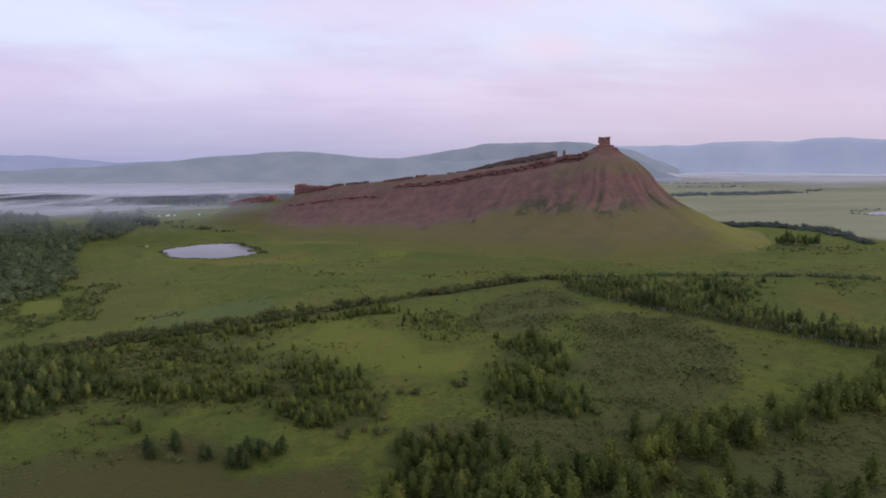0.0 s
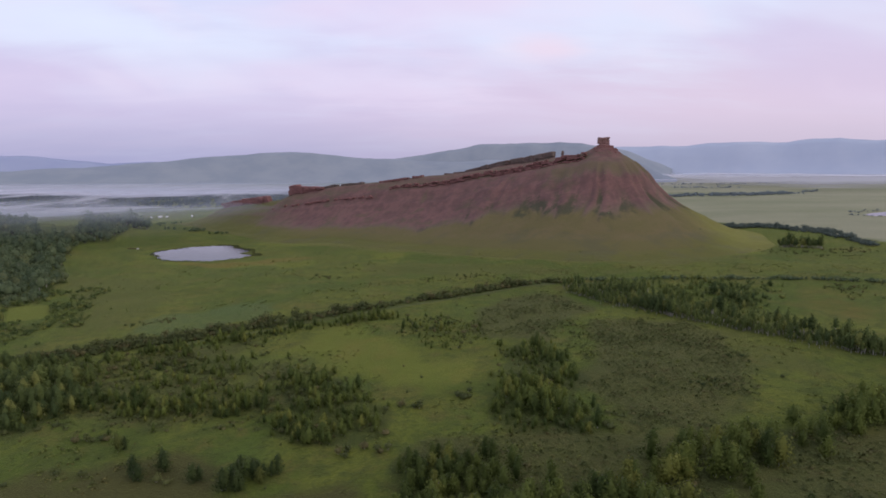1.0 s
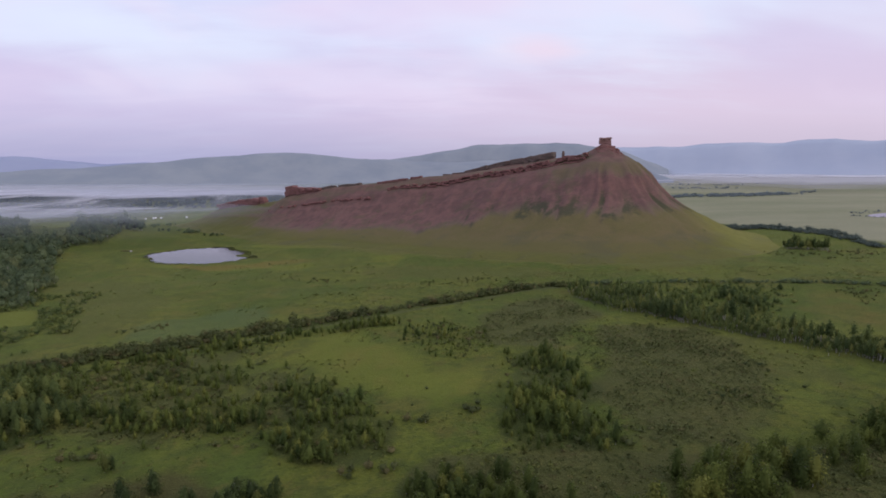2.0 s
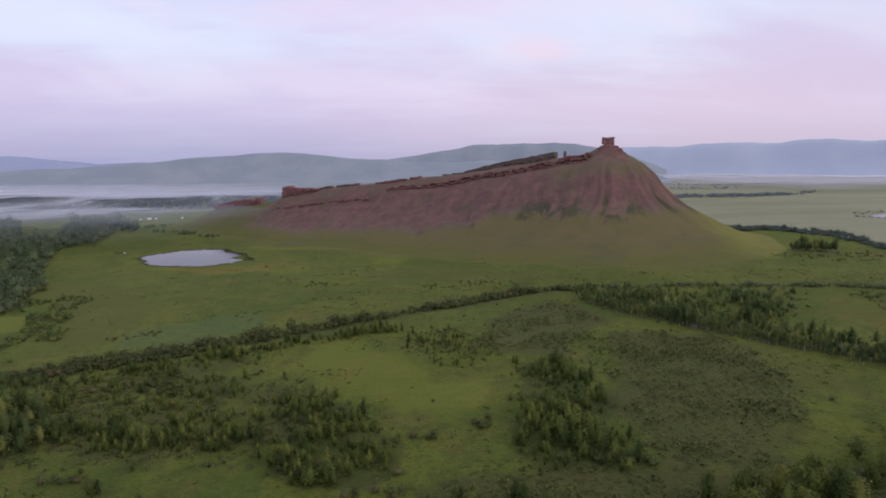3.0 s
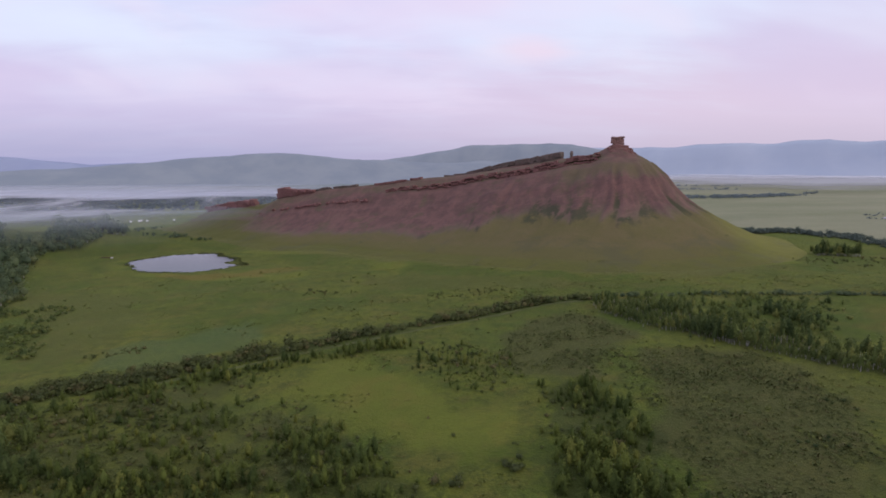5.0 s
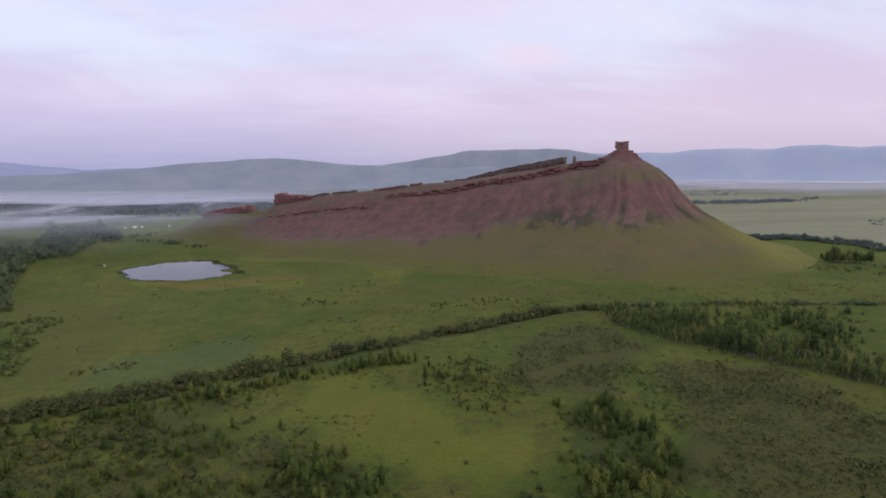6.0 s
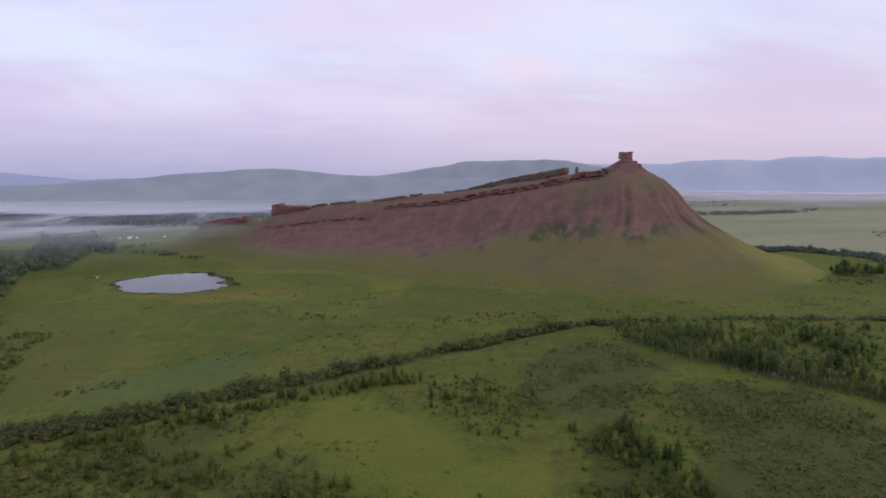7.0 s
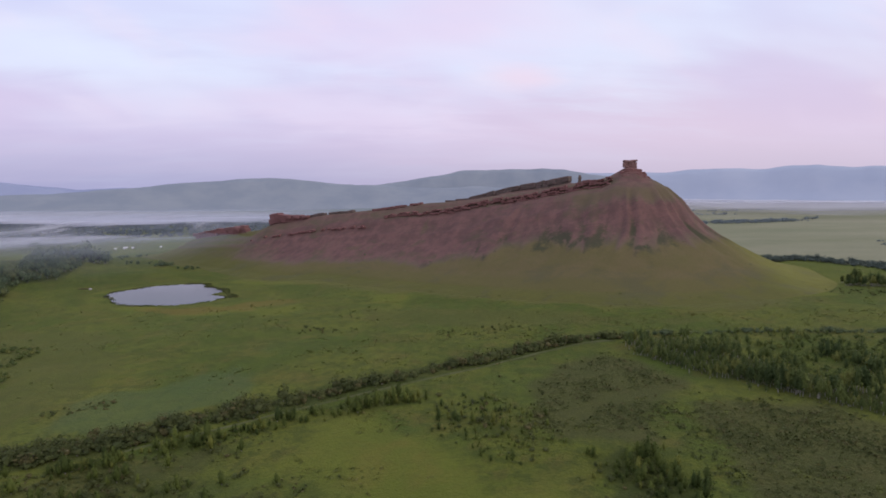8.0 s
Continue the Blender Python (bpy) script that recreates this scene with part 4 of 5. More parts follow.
def birch(seed, height, width, leaves, size, limbs=7, sides=5, foot=0.05, stout=0.013):
    """A young birch: tapered stem with limbs, and an uneven upright crown. Gives (trunk, crown)."""
    rng = np.random.default_rng(seed)
    lean = rng.normal(size=2) * 0.04 * height
    def stem(t):
        return np.array((lean[0] * t * t, lean[1] * t * t, height * t))
    steps = np.linspace(0, 0.95, 6 if sides > 3 else 3)
    parts = [tube([stem(t) for t in steps], [stout * height * (1 - 0.85 * t) for t in steps], sides)]
    lumps = []
    for k in range(limbs):
        t = rng.uniform(0.22, 0.9)
        a = k * 2.4 + rng.uniform(-0.5, 0.5)
        out = width * (1.05 - t) * rng.uniform(0.35, 0.8) * min(1.0, 2.6 * t)
        p0 = stem(t - 0.04)
        p1 = stem(t) + np.array((math.cos(a) * out, math.sin(a) * out, out * rng.uniform(0.5, 1.2)))
        if sides > 3:
            parts.append(tube([p0, (p0 + p1) / 2 + np.array((0, 0, 0.06 * out)), p1], [0.005 * height, 0.004 * height, 0.0015 * height], 3))
        lumps.append((p1 - stem(t)) * 0.6 + stem(t))
    lumps = np.array(lumps)
    t = rng.beta(1.35, 1.7, leaves) * (1 - foot) + foot
    profile = np.sin(np.pi * np.clip(t, 0, 1) ** 0.78) ** 0.75 * 0.5 * width + 0.06 * width
    a = rng.uniform(0, 2 * np.pi, leaves)
    r = profile * rng.uniform(0.62, 1.22, leaves) * (1 + 0.30 * np.sin(a * 3 + t * 9 + seed))
    c = np.stack([r * np.cos(a) + lean[0] * t * t, r * np.sin(a) + lean[1] * t * t, height * t], 1)
    pull = rng.integers(0, limbs, leaves)
    c = c + (lumps[pull] - c) * (rng.uniform(0, 0.55, (leaves, 1)) * (np.abs(lumps[pull, 2:] - c[:, 2:]) < 0.3 * height))
    outward = np.stack([np.cos(a), np.sin(a), 1.6 * (t - 0.45)], 1)
    outward /= np.linalg.norm(outward, axis=1)[:, None]
    heart = np.array((foot + 0.06, foot + 0.2, 0.5, 0.72, 0.92))   # the closed inside of the crown
    girth = np.sin(np.pi * heart ** 0.78) ** 0.75 * 0.5 * width * np.array((0.3, 0.46, 0.5, 0.45, 0.15)) * rng.uniform(0.75, 1.15, 5)
    inner = tube([stem(t) for t in heart], girth, 6)
    return join(parts), with_heart(leaf_quads(rng, c, size, outward, 0.30, 0.8), inner, np.array((0, 0, 0.4 * height)), np.array((width, width, 1.5 * height)))


def bush(seed, height, width, leaves, size, stems=3, lift=0.75, loose=1.0):
    """A rounded, lumpy shrub of several stems: (trunk, crown)."""
    rng = np.random.default_rng(seed)
    heads = [np.array((rng.uniform(-0.3, 0.3) * width, rng.uniform(-0.3, 0.3) * width, height * rng.uniform(0.40, 0.72)))
             for _ in range(5)]
    core = []
    if loose < 1.0:   # the closed inner mass of an old crown
        bands, sides = np.linspace(-1.45, 1.45, 4), 7
        core = [tube([(0, 0, height * (0.42 + 0.24 * math.sin(b))) for b in bands], [0.34 * width * math.cos(b) for b in bands], sides)]
    parts = [tube([h * np.array((0.2, 0.2, 0)), h * 0.6, h], [0.02 * height, 0.014 * height, 0.005 * height], 3) for h in heads[:stems]]
    pick = rng.integers(0, 5, leaves)
    way = rng.normal(size=(leaves, 3))
    way /= np.linalg.norm(way, axis=1)[:, None]
    c = np.array(heads)[pick] + way * np.array((0.34 * width, 0.34 * width, 0.34 * height)) * rng.uniform(1.05 - 0.30 * loose, 1.05, (leaves, 1))
    c[:, 2] = np.clip(c[:, 2], 0.06 * height, height)
    leaf = leaf_quads(rng, c, size, way, lift, loose)
    for inner in core:
        leaf = with_heart(leaf, inner, np.array((0, 0, 0.3 * height)), np.array((width, width, height)))
    return join(parts), leaf


def fill(poly, gap, seed, chance=1.0, clump=0.0):
    """Places scattered over a polygon, about gap metres apart."""
    rng = np.random.default_rng(seed)
    xs, ys = [p[0] for p in poly], [p[1] for p in poly]
    gx, gy = np.meshgrid(np.arange(min(xs), max(xs), gap), np.arange(min(ys), max(ys), gap))
    x, y = gx.ravel() + rng.uniform(-0.55, 0.55, gx.size) * gap, gy.ravel() + rng.uniform(-0.55, 0.55, gx.size) * gap
    ok = (outside(poly, x, y) + 6 * rolling(x, y, 16, seed, 2) + rng.normal(size=x.size) * 3.5 < 0) & (rng.uniform(size=x.size) < chance)
    if clump:
        ok &= rolling(x, y, 13, seed + 7, 2) > clump
    return np.stack([x[ok], y[ok]], 1)


def strip(line, wide, gap, seed, chance=1.0):
    """Places along a line."""
    rng = np.random.default_rng(seed)
    out = []
    for (ax, ay), (bx, by) in zip(line, line[1:]):
        whole = math.hypot(bx - ax, by - ay)
        for _ in range(int(whole * wide / gap ** 2 * chance)):
            s, o = rng.uniform(), rng.uniform(-0.5, 0.5) * wide
            out.append((ax + (bx - ax) * s - (by - ay) / whole * o, ay + (by - ay) * s + (bx - ax) / whole * o))
    return np.array(out).reshape(-1, 2)


def plant_mass(name, label, category, kinds, places, sizes, leaf, seed):
    """Many plants as one mass: every plant a stem and leaf clumps of its own."""
    if not len(places):
        return None
    rng = np.random.default_rng(seed)
    ground = surface(places[:, 0], places[:, 1])
    shrink = 0.8 + 0.35 * rolling(places[:, 0], places[:, 1], 9, seed, 2)   # taller and lower groups
    all_v, all_f, all_s, all_t, all_n, base = [], [], [], [], [], 0
    which = rng.integers(0, len(kinds), len(places))
    for k, (trunk, crown) in enumerate(kinds):
        mine = np.nonzero(which == k)[0]
        if not len(mine):
            continue
        v0, f0 = join([trunk, crown[:2]])
        n0 = np.concatenate([trunk[0] * np.array((1, 1, 0)) + np.array((0.01, 0, 0)), crown[2]])
        n0 = n0 / np.linalg.norm(n0, axis=1)[:, None]
        s0 = np.concatenate([np.zeros(len(trunk[1]), int), np.ones(len(crown[1]), int)])
        turn = rng.uniform(0, 2 * np.pi, len(mine))
        size = shrink[mine] * sizes[0] + shrink[mine] * (sizes[1] - sizes[0]) * rng.uniform(0, 1, len(mine)) ** 1.3
        tall = size * rng.uniform(0.85, 1.2, len(mine))
        c, s = np.cos(turn) * size, np.sin(turn) * size
        v = np.stack([v0[None, :, 0] * c[:, None] - v0[None, :, 1] * s[:, None] + places[mine, 0][:, None],
                      v0[None, :, 0] * s[:, None] + v0[None, :, 1] * c[:, None] + places[mine, 1][:, None],
                      v0[None, :, 2] * tall[:, None] + ground[mine][:, None] - 0.1], -1)
        c1, s1 = np.cos(turn)[:, None], np.sin(turn)[:, None]
        all_n.append(np.stack([n0[None, :, 0] * c1 - n0[None, :, 1] * s1, n0[None, :, 0] * s1 + n0[None, :, 1] * c1,
                               np.broadcast_to(n0[None, :, 2], (len(mine), len(n0)))], -1).reshape(-1, 3))
        f = f0[None] + (np.arange(len(mine)) * len(v0))[:, None, None] + base
        all_v.append(v.reshape(-1, 3))
        all_f.append(f.reshape(-1, 4))
        all_s.append(np.tile(s0, len(mine)))
        all_t.append(np.repeat(rng.uniform(0, 1, len(mine)), len(v0)))
        base += v.shape[0] * v.shape[1]
    me = quads(name, np.concatenate(all_v), np.concatenate(all_f), [BARK, leaf], np.concatenate(all_s), True, np.concatenate(all_n))
    attribute(me, "tone", np.concatenate(all_t))
    return tagged(new(name, me), label, category, kind="stuff")


def part(name, me, parent, label=""):
    ob = new(name, me)
    ob.parent = parent
    return tagged(ob, label) if label else ob


def plant_thing(name, label, category, group, kind, leaf):
    """One plant as a thing with trunk and crown."""
    (tv, tf), (cv, cf, cn) = kind
    ob = tagged(new(name), label, category, group)
    part("trunk", quads("trunk", tv, tf, [BARK], soft=True), ob)
    part("crown", quads("crown", cv, cf, [leaf], None, True, cn), ob)
    return ob


def plant_each(name, labels, category, group, kinds, places, sizes, leaf, seed):
    rng = np.random.default_rng(seed)
    first = {}
    ground = surface(places[:, 0], places[:, 1])
    for (x, y), z in zip(places, ground):
        k = int(rng.integers(0, len(kinds)))
        s = rng.uniform(*sizes)
        m = pose(x, y, z - 0.1, 0, 0, rng.uniform(0, 360))
        if k not in first:
            first[k] = plant_thing(name, labels[k % len(labels)], category, group, kinds[k], leaf)
            first[k].matrix_basis = m
            first[k].scale = (s, s, s * rng.uniform(0.9, 1.15))
        else:
            ob = copy_thing(first[k], m)
            ob.scale = (s, s, s * rng.uniform(0.9, 1.15))


BIRCH_NEAR = [birch(100 + k, 5.6 + 0.5 * (k % 4), 2.9 + 0.25 * (k % 5), 480, 0.40) for k in range(8)]
BIRCH_MID = [birch(120 + k, 5.4 + 0.6 * (k % 4), 3.1 + 0.35 * (k % 5), 120, 0.62, 4, 3) for k in range(8)]
BIRCH_BELT = [birch(130 + k, 5.6 + 0.6 * (k % 4), 3.2 + 0.35 * (k % 5), 260, 0.44, 5, 3) for k in range(6)]
BIRCH_TALL = [birch(140 + k, 8.2 + 0.5 * (k % 4), 2.9 + 0.3 * (k % 5), 110, 0.78, 4, 3, 0.28, 0.020) for k in range(8)]
WOOD_FAR = [bush(160 + k, 8.0 + 1.2 * (k % 4), 6.0 + 1.1 * (k % 3), 112, 1.08, 1, 0.6, 0.8) for k in range(7)]
WOOD_DISTANT = [bush(170 + k, 10.0 + (k % 3), 15.0, 30, 3.6, 1, 1.0, 0.4) for k in range(5)]
BUSHES = [bush(180 + k, 2.4 + 0.25 * (k % 4), 3.0 + 0.4 * (k % 3), 60, 0.58, 2, 0.5, 0.9) for k in range(8)]
HEATH_TUFTS = [bush(220 + k, 0.75, 1.9 + 0.5 * (k % 3), 16, 0.62, 1, 1.5) for k in range(6)]
TUSSOCKS = [bush(200 + k, 0.55, 2.0 + 0.4 * (k % 3), 12, 0.70, 1, 1.5) for k in range(6)]

SPLIT = 155.0   # trees nearer than this line stand singly
near_mid = np.concatenate([fill(COPSE_MIDDLE, 2.5, 301, 0.85, -0.9), fill(COPSE_FRONT, 2.6, 302, 0.9, -0.7),
                           fill(COPSE_RIGHT, 2.4, 304, 0.88, -0.6),
                           fill(YOUNG_BIRCH, 4.5, 305, 0.7, -0.25), fill(SCRUBLAND, 9.0, 295, 0.6), fill(SCRUB_CORNER, 5.5, 294, 0.8), fill(COPSE_NEAR_LEFT, 3.6, 306, 0.5, -0.6), strip([(-117, 193), (-100, 187), (-75, 184), (-57, 185)], 10, 2.3, 308),
                           strip([(-50, 169), (-38, 165)], 9, 2.3, 299), strip([(-61, 211), (-51, 215), (-40, 216)], 6, 3.2, 298)])
cluster = np.random.default_rng(310)
single = np.concatenate([np.array([(-90, 159), (-88.8, 160), (-73, 149), (-72.2, 147.8), (-79, 146), (-77, 144), (-63, 143), (-61.5, 143.5)], float),
                         np.array((-52.5, 139.5)) + cluster.normal(size=(9, 2)) * np.array((2.4, 1.3)),
                         np.array((-47.0, 144.5)) + cluster.normal(size=(10, 2)) * np.array((2.6, 1.4))])
LOW_RIGHT = [(12, 116), (100, 112), (112, 124), (69, 127), (41, 122)]
belt = np.concatenate([fill(BELT, 3.0, 303, 0.9, -0.8), fill(LOW_RIGHT, 5.5, 297, 0.6)])
near_set, near_belt = near_mid[near_mid[:, 1] < SPLIT], belt[belt[:, 1] < SPLIT]
plant_each("birch_tree", ["slender young birch with yellowish green crown", "young birch with dark green leaves and pale stem"],
           "tree", "young birches in the near meadow", BIRCH_NEAR, near_set, (0.6, 1.1), LEAF_BIRCH, 311)
plant_each("birch_tree", ["full-grown leafy birch in a belt of trees", "tall birch with a rounded light green crown"], "tree", "birches of the belt across the meadow",
           BIRCH_NEAR, near_belt, (0.85, 1.4), LEAF_BIRCH, 317)
plant_each("birch_tree", ["dark full-leaved birch standing in open meadow", "small dark birch with a narrow crown"], "tree",
           "birches dotted over the open meadow", BIRCH_NEAR, single, (0.6, 1.0), LEAF_DARK, 314)
lone = np.concatenate([np.array([(-106, 166), (-103, 166.5), (-101, 166), (-98.5, 166.5), (-97, 166), (-99, 147), (-92, 146), (-72, 143), (-69, 142)], float),
                       np.array((-26.0, 155.0)) + cluster.normal(size=(9, 2)) * np.array((4.0, 1.6)), np.array((-11.5, 182.0)) + cluster.normal(size=(8, 2)) * np.array((4.0, 1.2)), np.array((6.0, 188.0)) + cluster.normal(size=(7, 2)) * np.array((2.4, 3.6))])
plant_each("willow_shrub", ["low rounded willow shrub with dull green leaves"], "shrub", "shrubs in the near meadow", BUSHES, lone, (0.5, 0.95),
           LEAF_WILLOW, 315)
plant_mass("old_copse", "dense copse of taller green birches", "trees", BIRCH_BELT, np.concatenate([fill(COPSE_NEAR_LEFT, 3.2, 309, 0.95, -0.9), strip([(-192, 233), (-171, 235), (-148, 236)], 7, 2.6, 296)]), (0.9, 1.5),
           LEAF_GROVE, 313)
plant_mass("birch_belt", "belt of full-grown leafy birches across the meadow", "trees", BIRCH_BELT, belt[belt[:, 1] >= SPLIT], (0.95, 1.6), LEAF_BIRCH, 316)
plant_mass("birch_copse", "dense copses of young green birches", "trees", BIRCH_MID, near_mid[near_mid[:, 1] >= SPLIT], (0.45, 1.0),
           LEAF_BIRCH, 312)
grove = np.concatenate([fill(GROVE, 2.9, 321, 0.9, -0.8), strip([(75, 338), (93, 305), (112, 279), (127, 257), (141, 240), (155, 226), (176, 205)],
                                                               7, 2.2, 322)])
plant_mass("birch_grove", "tall birch grove with pale trunks at its edge", "trees", BIRCH_TALL, grove, (0.55, 1.0), LEAF_GROVE, 323)
plant_mass("birch_regrowth", "scattered low birches behind the grove", "trees", BIRCH_MID, fill(GROVE_REST, 3.3, 324, 0.8, -0.2), (0.5, 0.95),
           LEAF_GROVE, 325)
plant_mass("saplings", "dense light green saplings behind the grove", "shrubs", BUSHES, fill(GROVE_REST, 3.4, 328, 0.7, -0.2), (0.5, 1.1), LEAF_GROVE, 329)
plant_mass("tree_row", "dark row of bushes along the field edge", "bushes", BUSHES, strip([(80, 371), (148, 367), (205, 355), (262, 336)], 5, 2.4, 326),
           (0.7, 1.3), LEAF_WOOD_HAZED, 327)
plant_mass("hedge", "long willow hedge, olive and brown, along a ditch", "hedge", BUSHES,
           np.concatenate([strip(HEDGE, 7.5, 2.2, 331), strip(HEDGE[1:7], 16, 2.7, 333)]), (0.8, 1.8), LEAF_WILLOW, 332)
HEDGE_FRONT = [(-128, 243), (-95, 263), (-80, 271), (-70, 275), (-59, 279), (-43, 287), (-21, 290)]
plant_mass("shrub_row", "loose row of young trees beside the track", "shrubs", BIRCH_MID, strip(HEDGE_FRONT, 9, 2.5, 334, 0.9), (0.4, 0.95),
           LEAF_BIRCH, 335)
plant_mass("young_thicket", "loose thicket of low birch and willow beside the hedge", "shrubs", BIRCH_MID[:4] + BUSHES[:4],
           fill(SCRUB_BY_HEDGE, 2.7, 307, 0.8, -0.35), (0.25, 0.72), LEAF_BIRCH, 336)
shrubs = np.concatenate([fill(SCRUBLAND, 4.8, 341, 0.7, -0.1), fill(SCRUB_CORNER, 2.8, 340, 0.8), fill(COPSE_MIDDLE, 3.6, 342, 0.6), fill(COPSE_RIGHT, 3.6, 343, 0.7),
                         fill(BELT, 4.0, 344, 0.7), fill(SCRUB_BY_HEDGE, 3.2, 345, 0.6), fill(COPSE_NEAR_LEFT, 4.0, 346, 0.6),
                         fill(FIELD_SCRUB, 3.4, 347, 0.8, -0.2)])
plant_mass("shrubs", "low willow and birch scrub among the grass", "shrubs", BUSHES, shrubs, (0.3, 0.95), LEAF_WILLOW, 348)
bushes = fill(BUSH_LEFT, 3.1, 351, 0.8, -0.15)
bushes = bushes[outside(BUSH_GAP, bushes[:, 0], bushes[:, 1]) > 0]
plant_mass("bushes", "dark bushes below the wooded rise", "bushes", BUSHES, bushes, (0.6, 1.3), LEAF_GROVE, 352)
plant_mass("heath_shrubs", "brownish dwarf shrubs in low tussocks", "shrubs", HEATH_TUFTS, np.concatenate([fill(HEATH, 1.65, 361, 0.95, -0.6), fill(HEATH_SIDE, 1.7, 363, 0.8, -0.4), fill(HEATH_LOW, 1.7, 364, 0.8, -0.3), fill(SCRUBLAND, 2.1, 365, 0.85, -0.5)]), (0.5, 1.2),
           LEAF_HEATH, 362)
plant_mass("dark_heath_shrubs", "dark low shrubs along the edge of the heath", "shrubs", BUSHES, fill([(106, 258), (118, 245), (115, 212), (102, 186), (80, 178), (84, 205), (96, 232)], 3.2, 366, 0.8, -0.2),
           (0.2, 0.5), LEAF_DARK, 367)
plant_mass("wood_end", "taller trees at the end of the wood", "woods", WOOD_FAR, np.concatenate([strip([(-440, 738), (-394, 735)], 30, 5.5, 373), strip([(-394, 735), (-360, 725)], 12, 6, 374)]), (1.3, 2.0),
           LEAF_WOOD_HAZED, 375)
wood = fill(WOOD_LEFT, 6.9, 371, 0.95)
wood = wood[outside(WOOD_GLADE, wood[:, 0], wood[:, 1]) > 0]
plant_mass("woodland", "dark deciduous wood on a low rise", "woods", WOOD_FAR, wood, (0.65, 1.5), LEAF_WOOD_HAZED, 372)
far_trees = np.concatenate([strip([(303, 622), (345, 642), (370, 602), (378, 566)], 26, 2.9, 381), strip([(378, 566), (366, 522)], 17, 2.9, 386),
                            strip([(366, 522), (358, 478)], 9, 3.0, 380)])
plant_mass("tree_belt", "dark dense tree belt at the edge of the plain", "woods", BUSHES, far_trees, (1.1, 1.9), LEAF_BELT_HAZED, 388)
plant_mass("small_grove", "small upright grove in the meadow", "trees", BIRCH_TALL, strip([(285, 489), (313, 476)], 15, 2.3, 382), (0.85, 1.2), LEAF_GROVE, 398)
plant_mass("low_scrub", "low scrub around the small grove", "shrubs", BUSHES,
           np.concatenate([strip([(255, 460), (300, 455), (345, 458)], 26, 4.6, 389), strip([(280, 432), (315, 428)], 8, 3.5, 379)]), (0.3, 0.9), LEAF_WILLOW, 390)
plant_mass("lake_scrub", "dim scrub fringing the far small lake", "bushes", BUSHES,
           np.concatenate([strip([(520, 752), (545, 722), (570, 708), (640, 722), (720, 760)], 14, 7.0, 387), strip([(548, 775), (640, 828)], 10, 8, 378)]), (0.8, 1.5), LEAF_FAR_HAZED, 377)
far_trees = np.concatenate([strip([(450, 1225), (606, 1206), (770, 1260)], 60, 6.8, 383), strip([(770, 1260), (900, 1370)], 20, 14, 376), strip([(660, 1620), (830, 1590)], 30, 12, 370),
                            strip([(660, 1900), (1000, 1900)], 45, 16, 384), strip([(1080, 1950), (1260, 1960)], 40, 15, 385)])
plant_mass("far_tree_belt", "dim tree belts crossing the open plain", "woods", WOOD_DISTANT, far_trees, (0.36, 0.64), LEAF_FAR_HAZED, 391)

# looser plants over the open meadows
OPEN_MEADOW = [(-330, 420), (-150, 300), (-80, 310), (80, 375), (250, 345), (380, 430), (240, 440), (90, 470), (-90, 570), (-180, 510), (-300, 500)]
NEAR_MEADOW = [(-170, 165), (-100, 110), (100, 105), (190, 190), (150, 215), (70, 300), (20, 335), (-60, 295), (-120, 265), (-60, 240), (-60, 190)]
BEYOND_HEDGE = [(-150, 285), (-100, 292), (-40, 322), (40, 366), (120, 366), (260, 345), (300, 395), (180, 415), (60, 420), (-40, 395), (-110, 350), (-150, 320)]
tufts = np.concatenate([fill(OPEN_MEADOW, 3.6, 391, 0.5, 0.2), fill(NEAR_MEADOW, 2.8, 392, 0.8, 0.05), fill(BEYOND_HEDGE, 3.0, 394, 0.75, 0.05)])
plant_mass("grass_tufts", "coarse grass tussocks and dwarf shrubs in the meadow", "tufts", TUSSOCKS, tufts, (0.35, 1.2), LEAF_TUFT, 393)
scattered = np.concatenate([fill(OPEN_MEADOW, 16, 394, 0.3, 0.2), fill(NEAR_MEADOW, 9, 395, 0.5, 0.1)])
plant_mass("scattered_shrubs", "small lone shrubs dotted over the meadow", "shrubs", BUSHES, scattered, (0.2, 0.6), LEAF_WILLOW, 396)

plant_mass("willow_scrub", "loose patches of low willow at the edge of the damp hollow", "shrubs", BUSHES,
           np.concatenate([strip([(-158, 291), (-149, 298), (-137, 299)], 9, 2.4, 412), strip([(-91, 411), (-60, 407)], 14, 3.2, 413, 0.7),
                           strip([(-12, 388), (40, 396)], 16, 4.2, 414, 0.7)]), (0.3, 0.75), LEAF_WILLOW, 415)

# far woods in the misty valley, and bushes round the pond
plant_mass("far_woodland", "dim far woods in the misty valley", "woods", WOOD_DISTANT, fill(FAR_WOOD, 16.5, 401, 0.97), (0.6, 0.9), LEAF_VALE_HAZED, 402)
pond_bushes = np.concatenate([strip([(-345, 735), (-322, 760), (-300, 726)], 22, 8, 403), strip([(-280, 715), (-255, 712)], 14, 5, 404),
                              strip([(-390, 760), (-370, 840)], 30, 11, 405)])
plant_mass("pond_bushes", "round bushes on the flat beyond the pond", "bushes", BUSHES, pond_bushes, (1.0, 2.2), LEAF_WOOD_HAZED, 406)
reeds = np.concatenate([strip(POND + POND[:1], 5, 1.9, 407, 0.85), strip([(-236, 624), (-217, 622), (-206, 600), (-190, 592), (-184, 574), (-172, 554), (-170, 545)], 6, 1.2, 411)])
plant_mass("reeds", "low reeds fringing the pond", "reeds", TUSSOCKS, reeds, (0.6, 1.4), LEAF_WILLOW, 408)
hill_shrubs = fill([(250, 500), (120, 500), (-60, 590), (-230, 720), (-250, 760), (20, 650), (170, 560)], 13, 409, 0.5, 0.1)
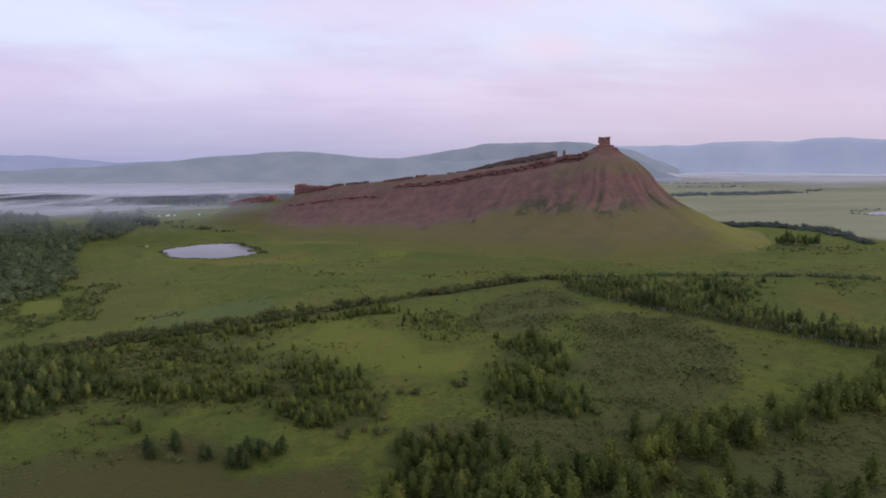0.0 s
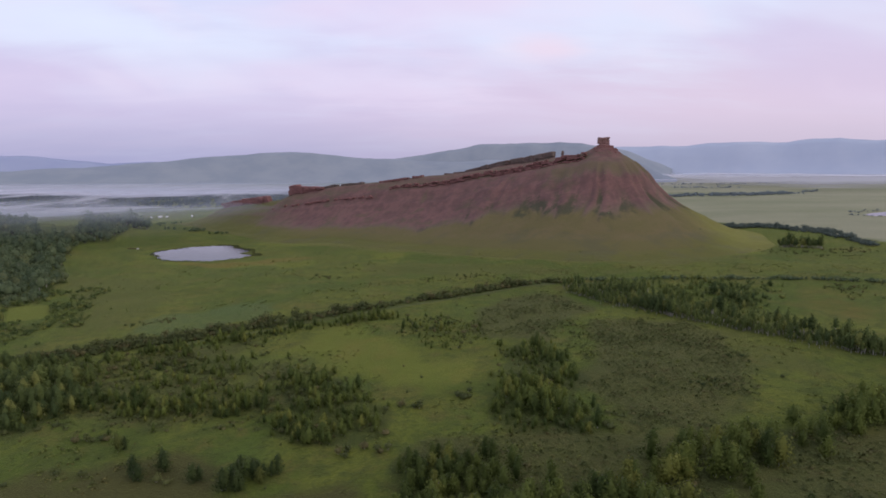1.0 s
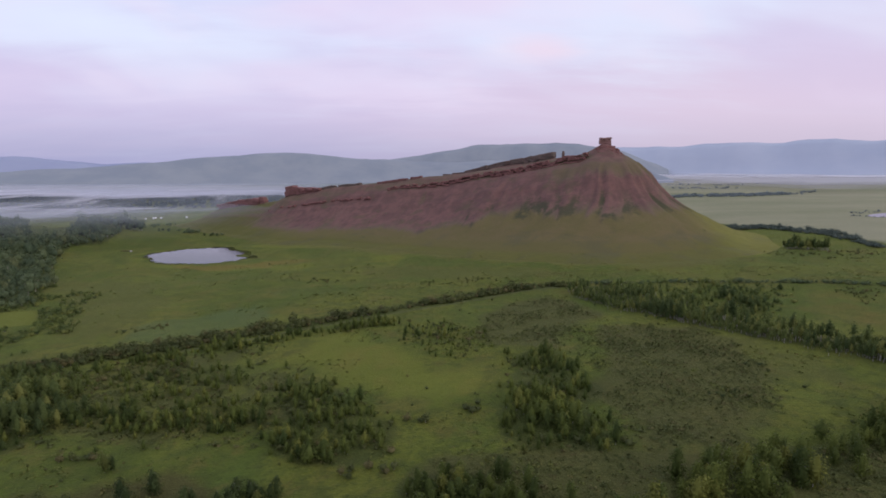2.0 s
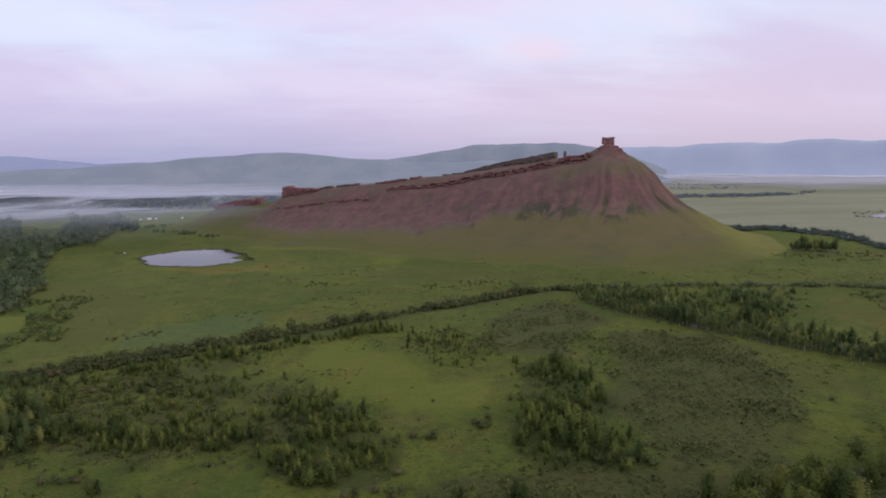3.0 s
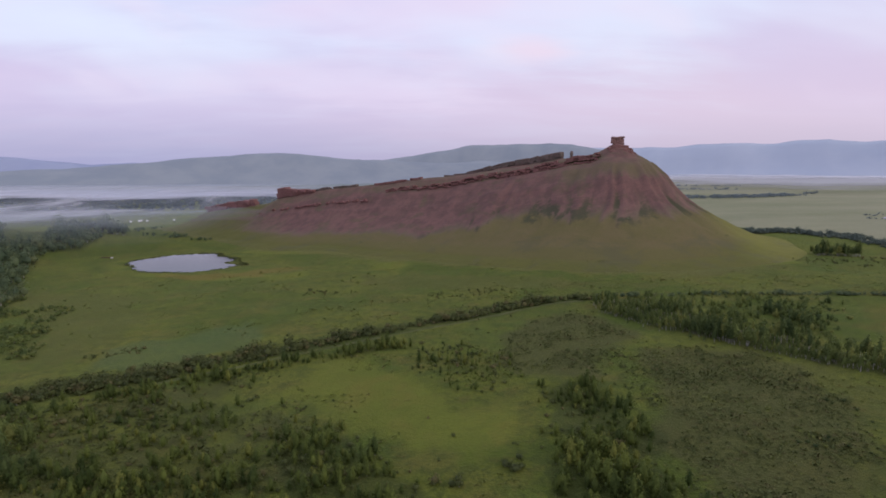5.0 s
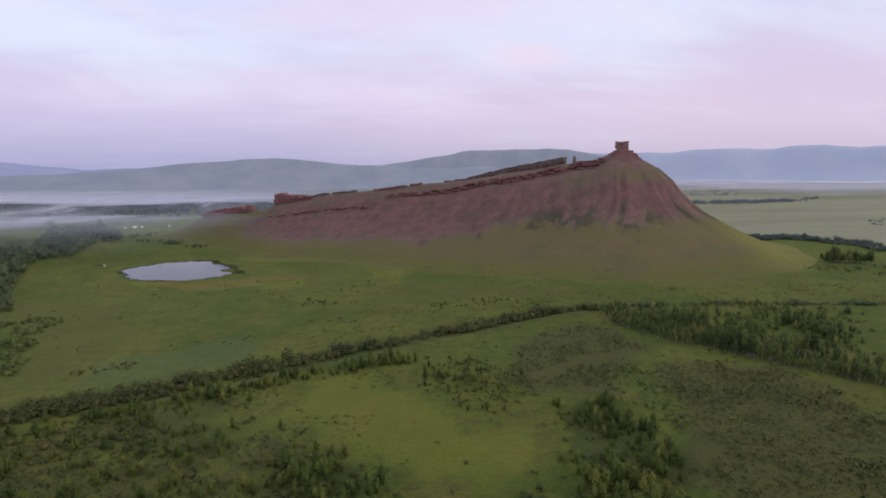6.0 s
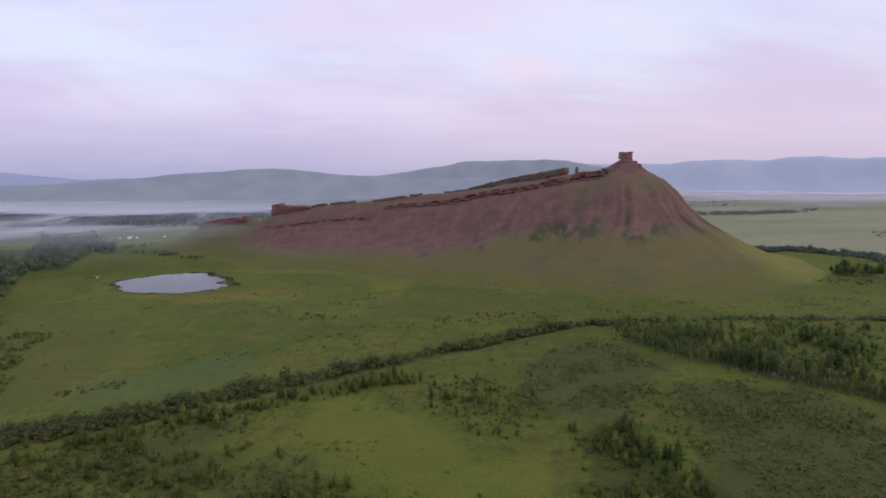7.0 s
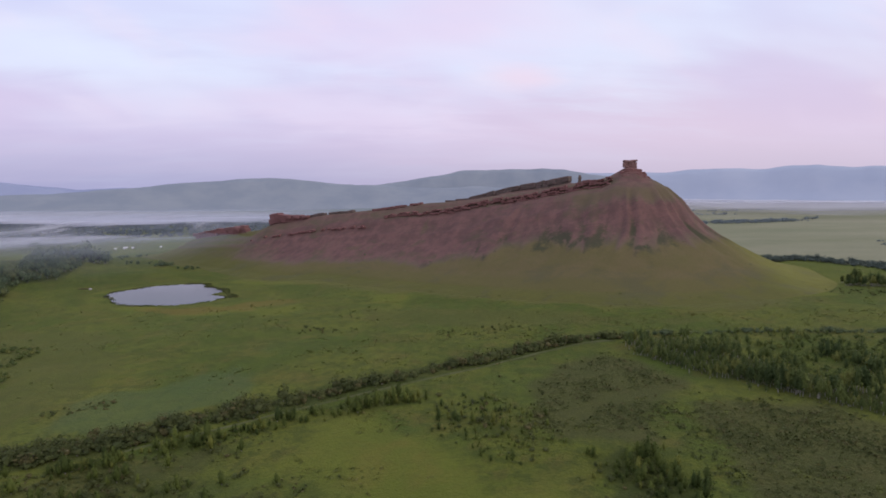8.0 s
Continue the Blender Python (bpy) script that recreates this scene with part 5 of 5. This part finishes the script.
plant_mass("slope_shrubs", "small dark shrubs scattered on the slope", "shrubs", TUSSOCKS, hill_shrubs, (0.7, 1.6), LEAF_WOOD_HAZED, 410)


# ---------------------------------------------------------------- the track and the camp
def build_track():
    line = [(-115, 258), (-97, 270), (-82, 279), (-65, 289), (-46, 300), (-25, 312), (1, 325), (30, 345), (57, 358), (74, 361)]
    verts, faces = [], []
    fine = []
    for (ax, ay), (bx, by) in zip(line, line[1:]):
        for k in range(10):
            fine.append((ax + (bx - ax) * k / 10, ay + (by - ay) * k / 10))
    for i, (x, y) in enumerate(fine[:-1]):
        dx, dy = fine[i + 1][0] - x, fine[i + 1][1] - y
        whole = math.hypot(dx, dy)
        for k in (-1, -0.4, 0.4, 1):
            w = 1.0 + 0.4 * float(rolling(x, y, 9, 97))
            px, py = x - dy / whole * w * k + 0.6 * float(rolling(x, y, 22, 99)), y + dx / whole * w * k
            verts.append((px, py, float(land(px, py)) + (0.12 if abs(k) < 0.9 else -0.15)))
        if i:
            faces += [(4 * i - 4 + k, 4 * i - 3 + k, 4 * i + 1 + k, 4 * i + k) for k in range(3)]
    return tagged(new("track", quads("track", verts, faces, [TRACK], soft=True)), "pale worn grass track beside the hedge", "track", kind="structure")


build_track()


def camp_tent(x, y, wide, turn, label):
    """A round white felt tent: wall, roof and door."""
    ob = tagged(new("tent"), label, "tent", "tents of the camp")
    z = float(surface(x, y))
    ob.matrix_basis = pose(x, y, z, 0, 0, turn)
    sides = 14
    def ring(r, h):
        return [(r * math.cos(2 * math.pi * k / sides), r * math.sin(2 * math.pi * k / sides), h) for k in range(sides)]
    def band(*rings):
        v = [p for r in rings for p in r]
        f = [(i * sides + k, i * sides + (k + 1) % sides, (i + 1) * sides + (k + 1) % sides, (i + 1) * sides + k)
             for i in range(len(rings) - 1) for k in range(sides)]
        return v, f
    r = wide / 2
    part("wall", quads("wall", *band(ring(r, -0.3), ring(r, 1.3)), [WHITE_CLOTH], soft=True), ob)
    part("roof", quads("roof", *band(ring(r * 1.05, 1.26), ring(r * 0.6, 2.0), ring(r * 0.15, 2.4), ring(0.02, 2.4)), [WHITE_CLOTH], soft=True), ob)
    v = [(-0.5, -r - 0.12, -0.2), (0.5, -r - 0.12, -0.2), (0.5, -r - 0.12, 1.2), (-0.5, -r - 0.12, 1.2),
         (-0.5, -r + 0.3, -0.2), (0.5, -r + 0.3, -0.2), (0.5, -r + 0.3, 1.2), (-0.5, -r + 0.3, 1.2)]
    part("door", quads("door", v, [(0, 1, 2, 3), (1, 5, 6, 2), (4, 0, 3, 7), (3, 2, 6, 7)], [DARK_WOOD]), ob, "dark wooden door")
    return ob


for k, (x, y, wide) in enumerate(((-493, 1008, 3.8), (-484, 1018, 4.6), (-477, 1006, 3.8), (-470, 1016, 4.2), (-486, 1030, 3.8), (-430, 1024, 3.8))):
    camp_tent(x, y, wide, 20 * k, "round white felt tent on the valley floor")


def driftwood():
    """A dark fallen log with a pale stone at its end, on the meadow by the pond."""
    x, y = -311.0, 593.0
    z = float(surface(x, y))
    pts = [(-4.5, 0.0, 0.35), (-1.5, 0.3, 0.45), (1.5, 0.1, 0.4), (4.0, -0.2, 0.5)]
    sides, verts, faces = 8, [], []
    for i, (px, py, pz) in enumerate(pts):
        r = (0.42, 0.5, 0.46, 0.36)[i]
        verts += [(px, py + r * math.cos(2 * math.pi * k / sides), pz + r * math.sin(2 * math.pi * k / sides)) for k in range(sides)]
    faces = [(i * sides + k, (i + 1) * sides + k, (i + 1) * sides + (k + 1) % sides, i * sides + (k + 1) % sides)
             for i in range(len(pts) - 1) for k in range(sides)]
    faces += [(0, 1, 2, 3), (0, 3, 4, 7), (4, 5, 6, 7)]
    last = (len(pts) - 1) * sides
    faces += [(last + 3, last + 2, last + 1, last), (last + 7, last + 4, last + 3, last), (last + 7, last + 6, last + 5, last + 4)]
    log = tagged(new("fallen_log", quads("fallen_log", verts, faces, [DARK_WOOD])), "dark fallen log lying in the meadow grass", "log")
    log.matrix_basis = pose(x, y, z - 0.1, 0, 0, 8)
    stone = tagged(new("boulder", BLOCKS[2].copy()), "pale grey boulder beside the fallen log", "rock")
    stone.data.materials[0] = PALE_STONE
    stone.matrix_basis = pose(x + 6.2, y - 1.0, float(surface(x + 6.2, y - 1.0)) + 0.4, 5, 3, 30)
    stone.scale = (2.2, 1.7, 1.3)


driftwood()
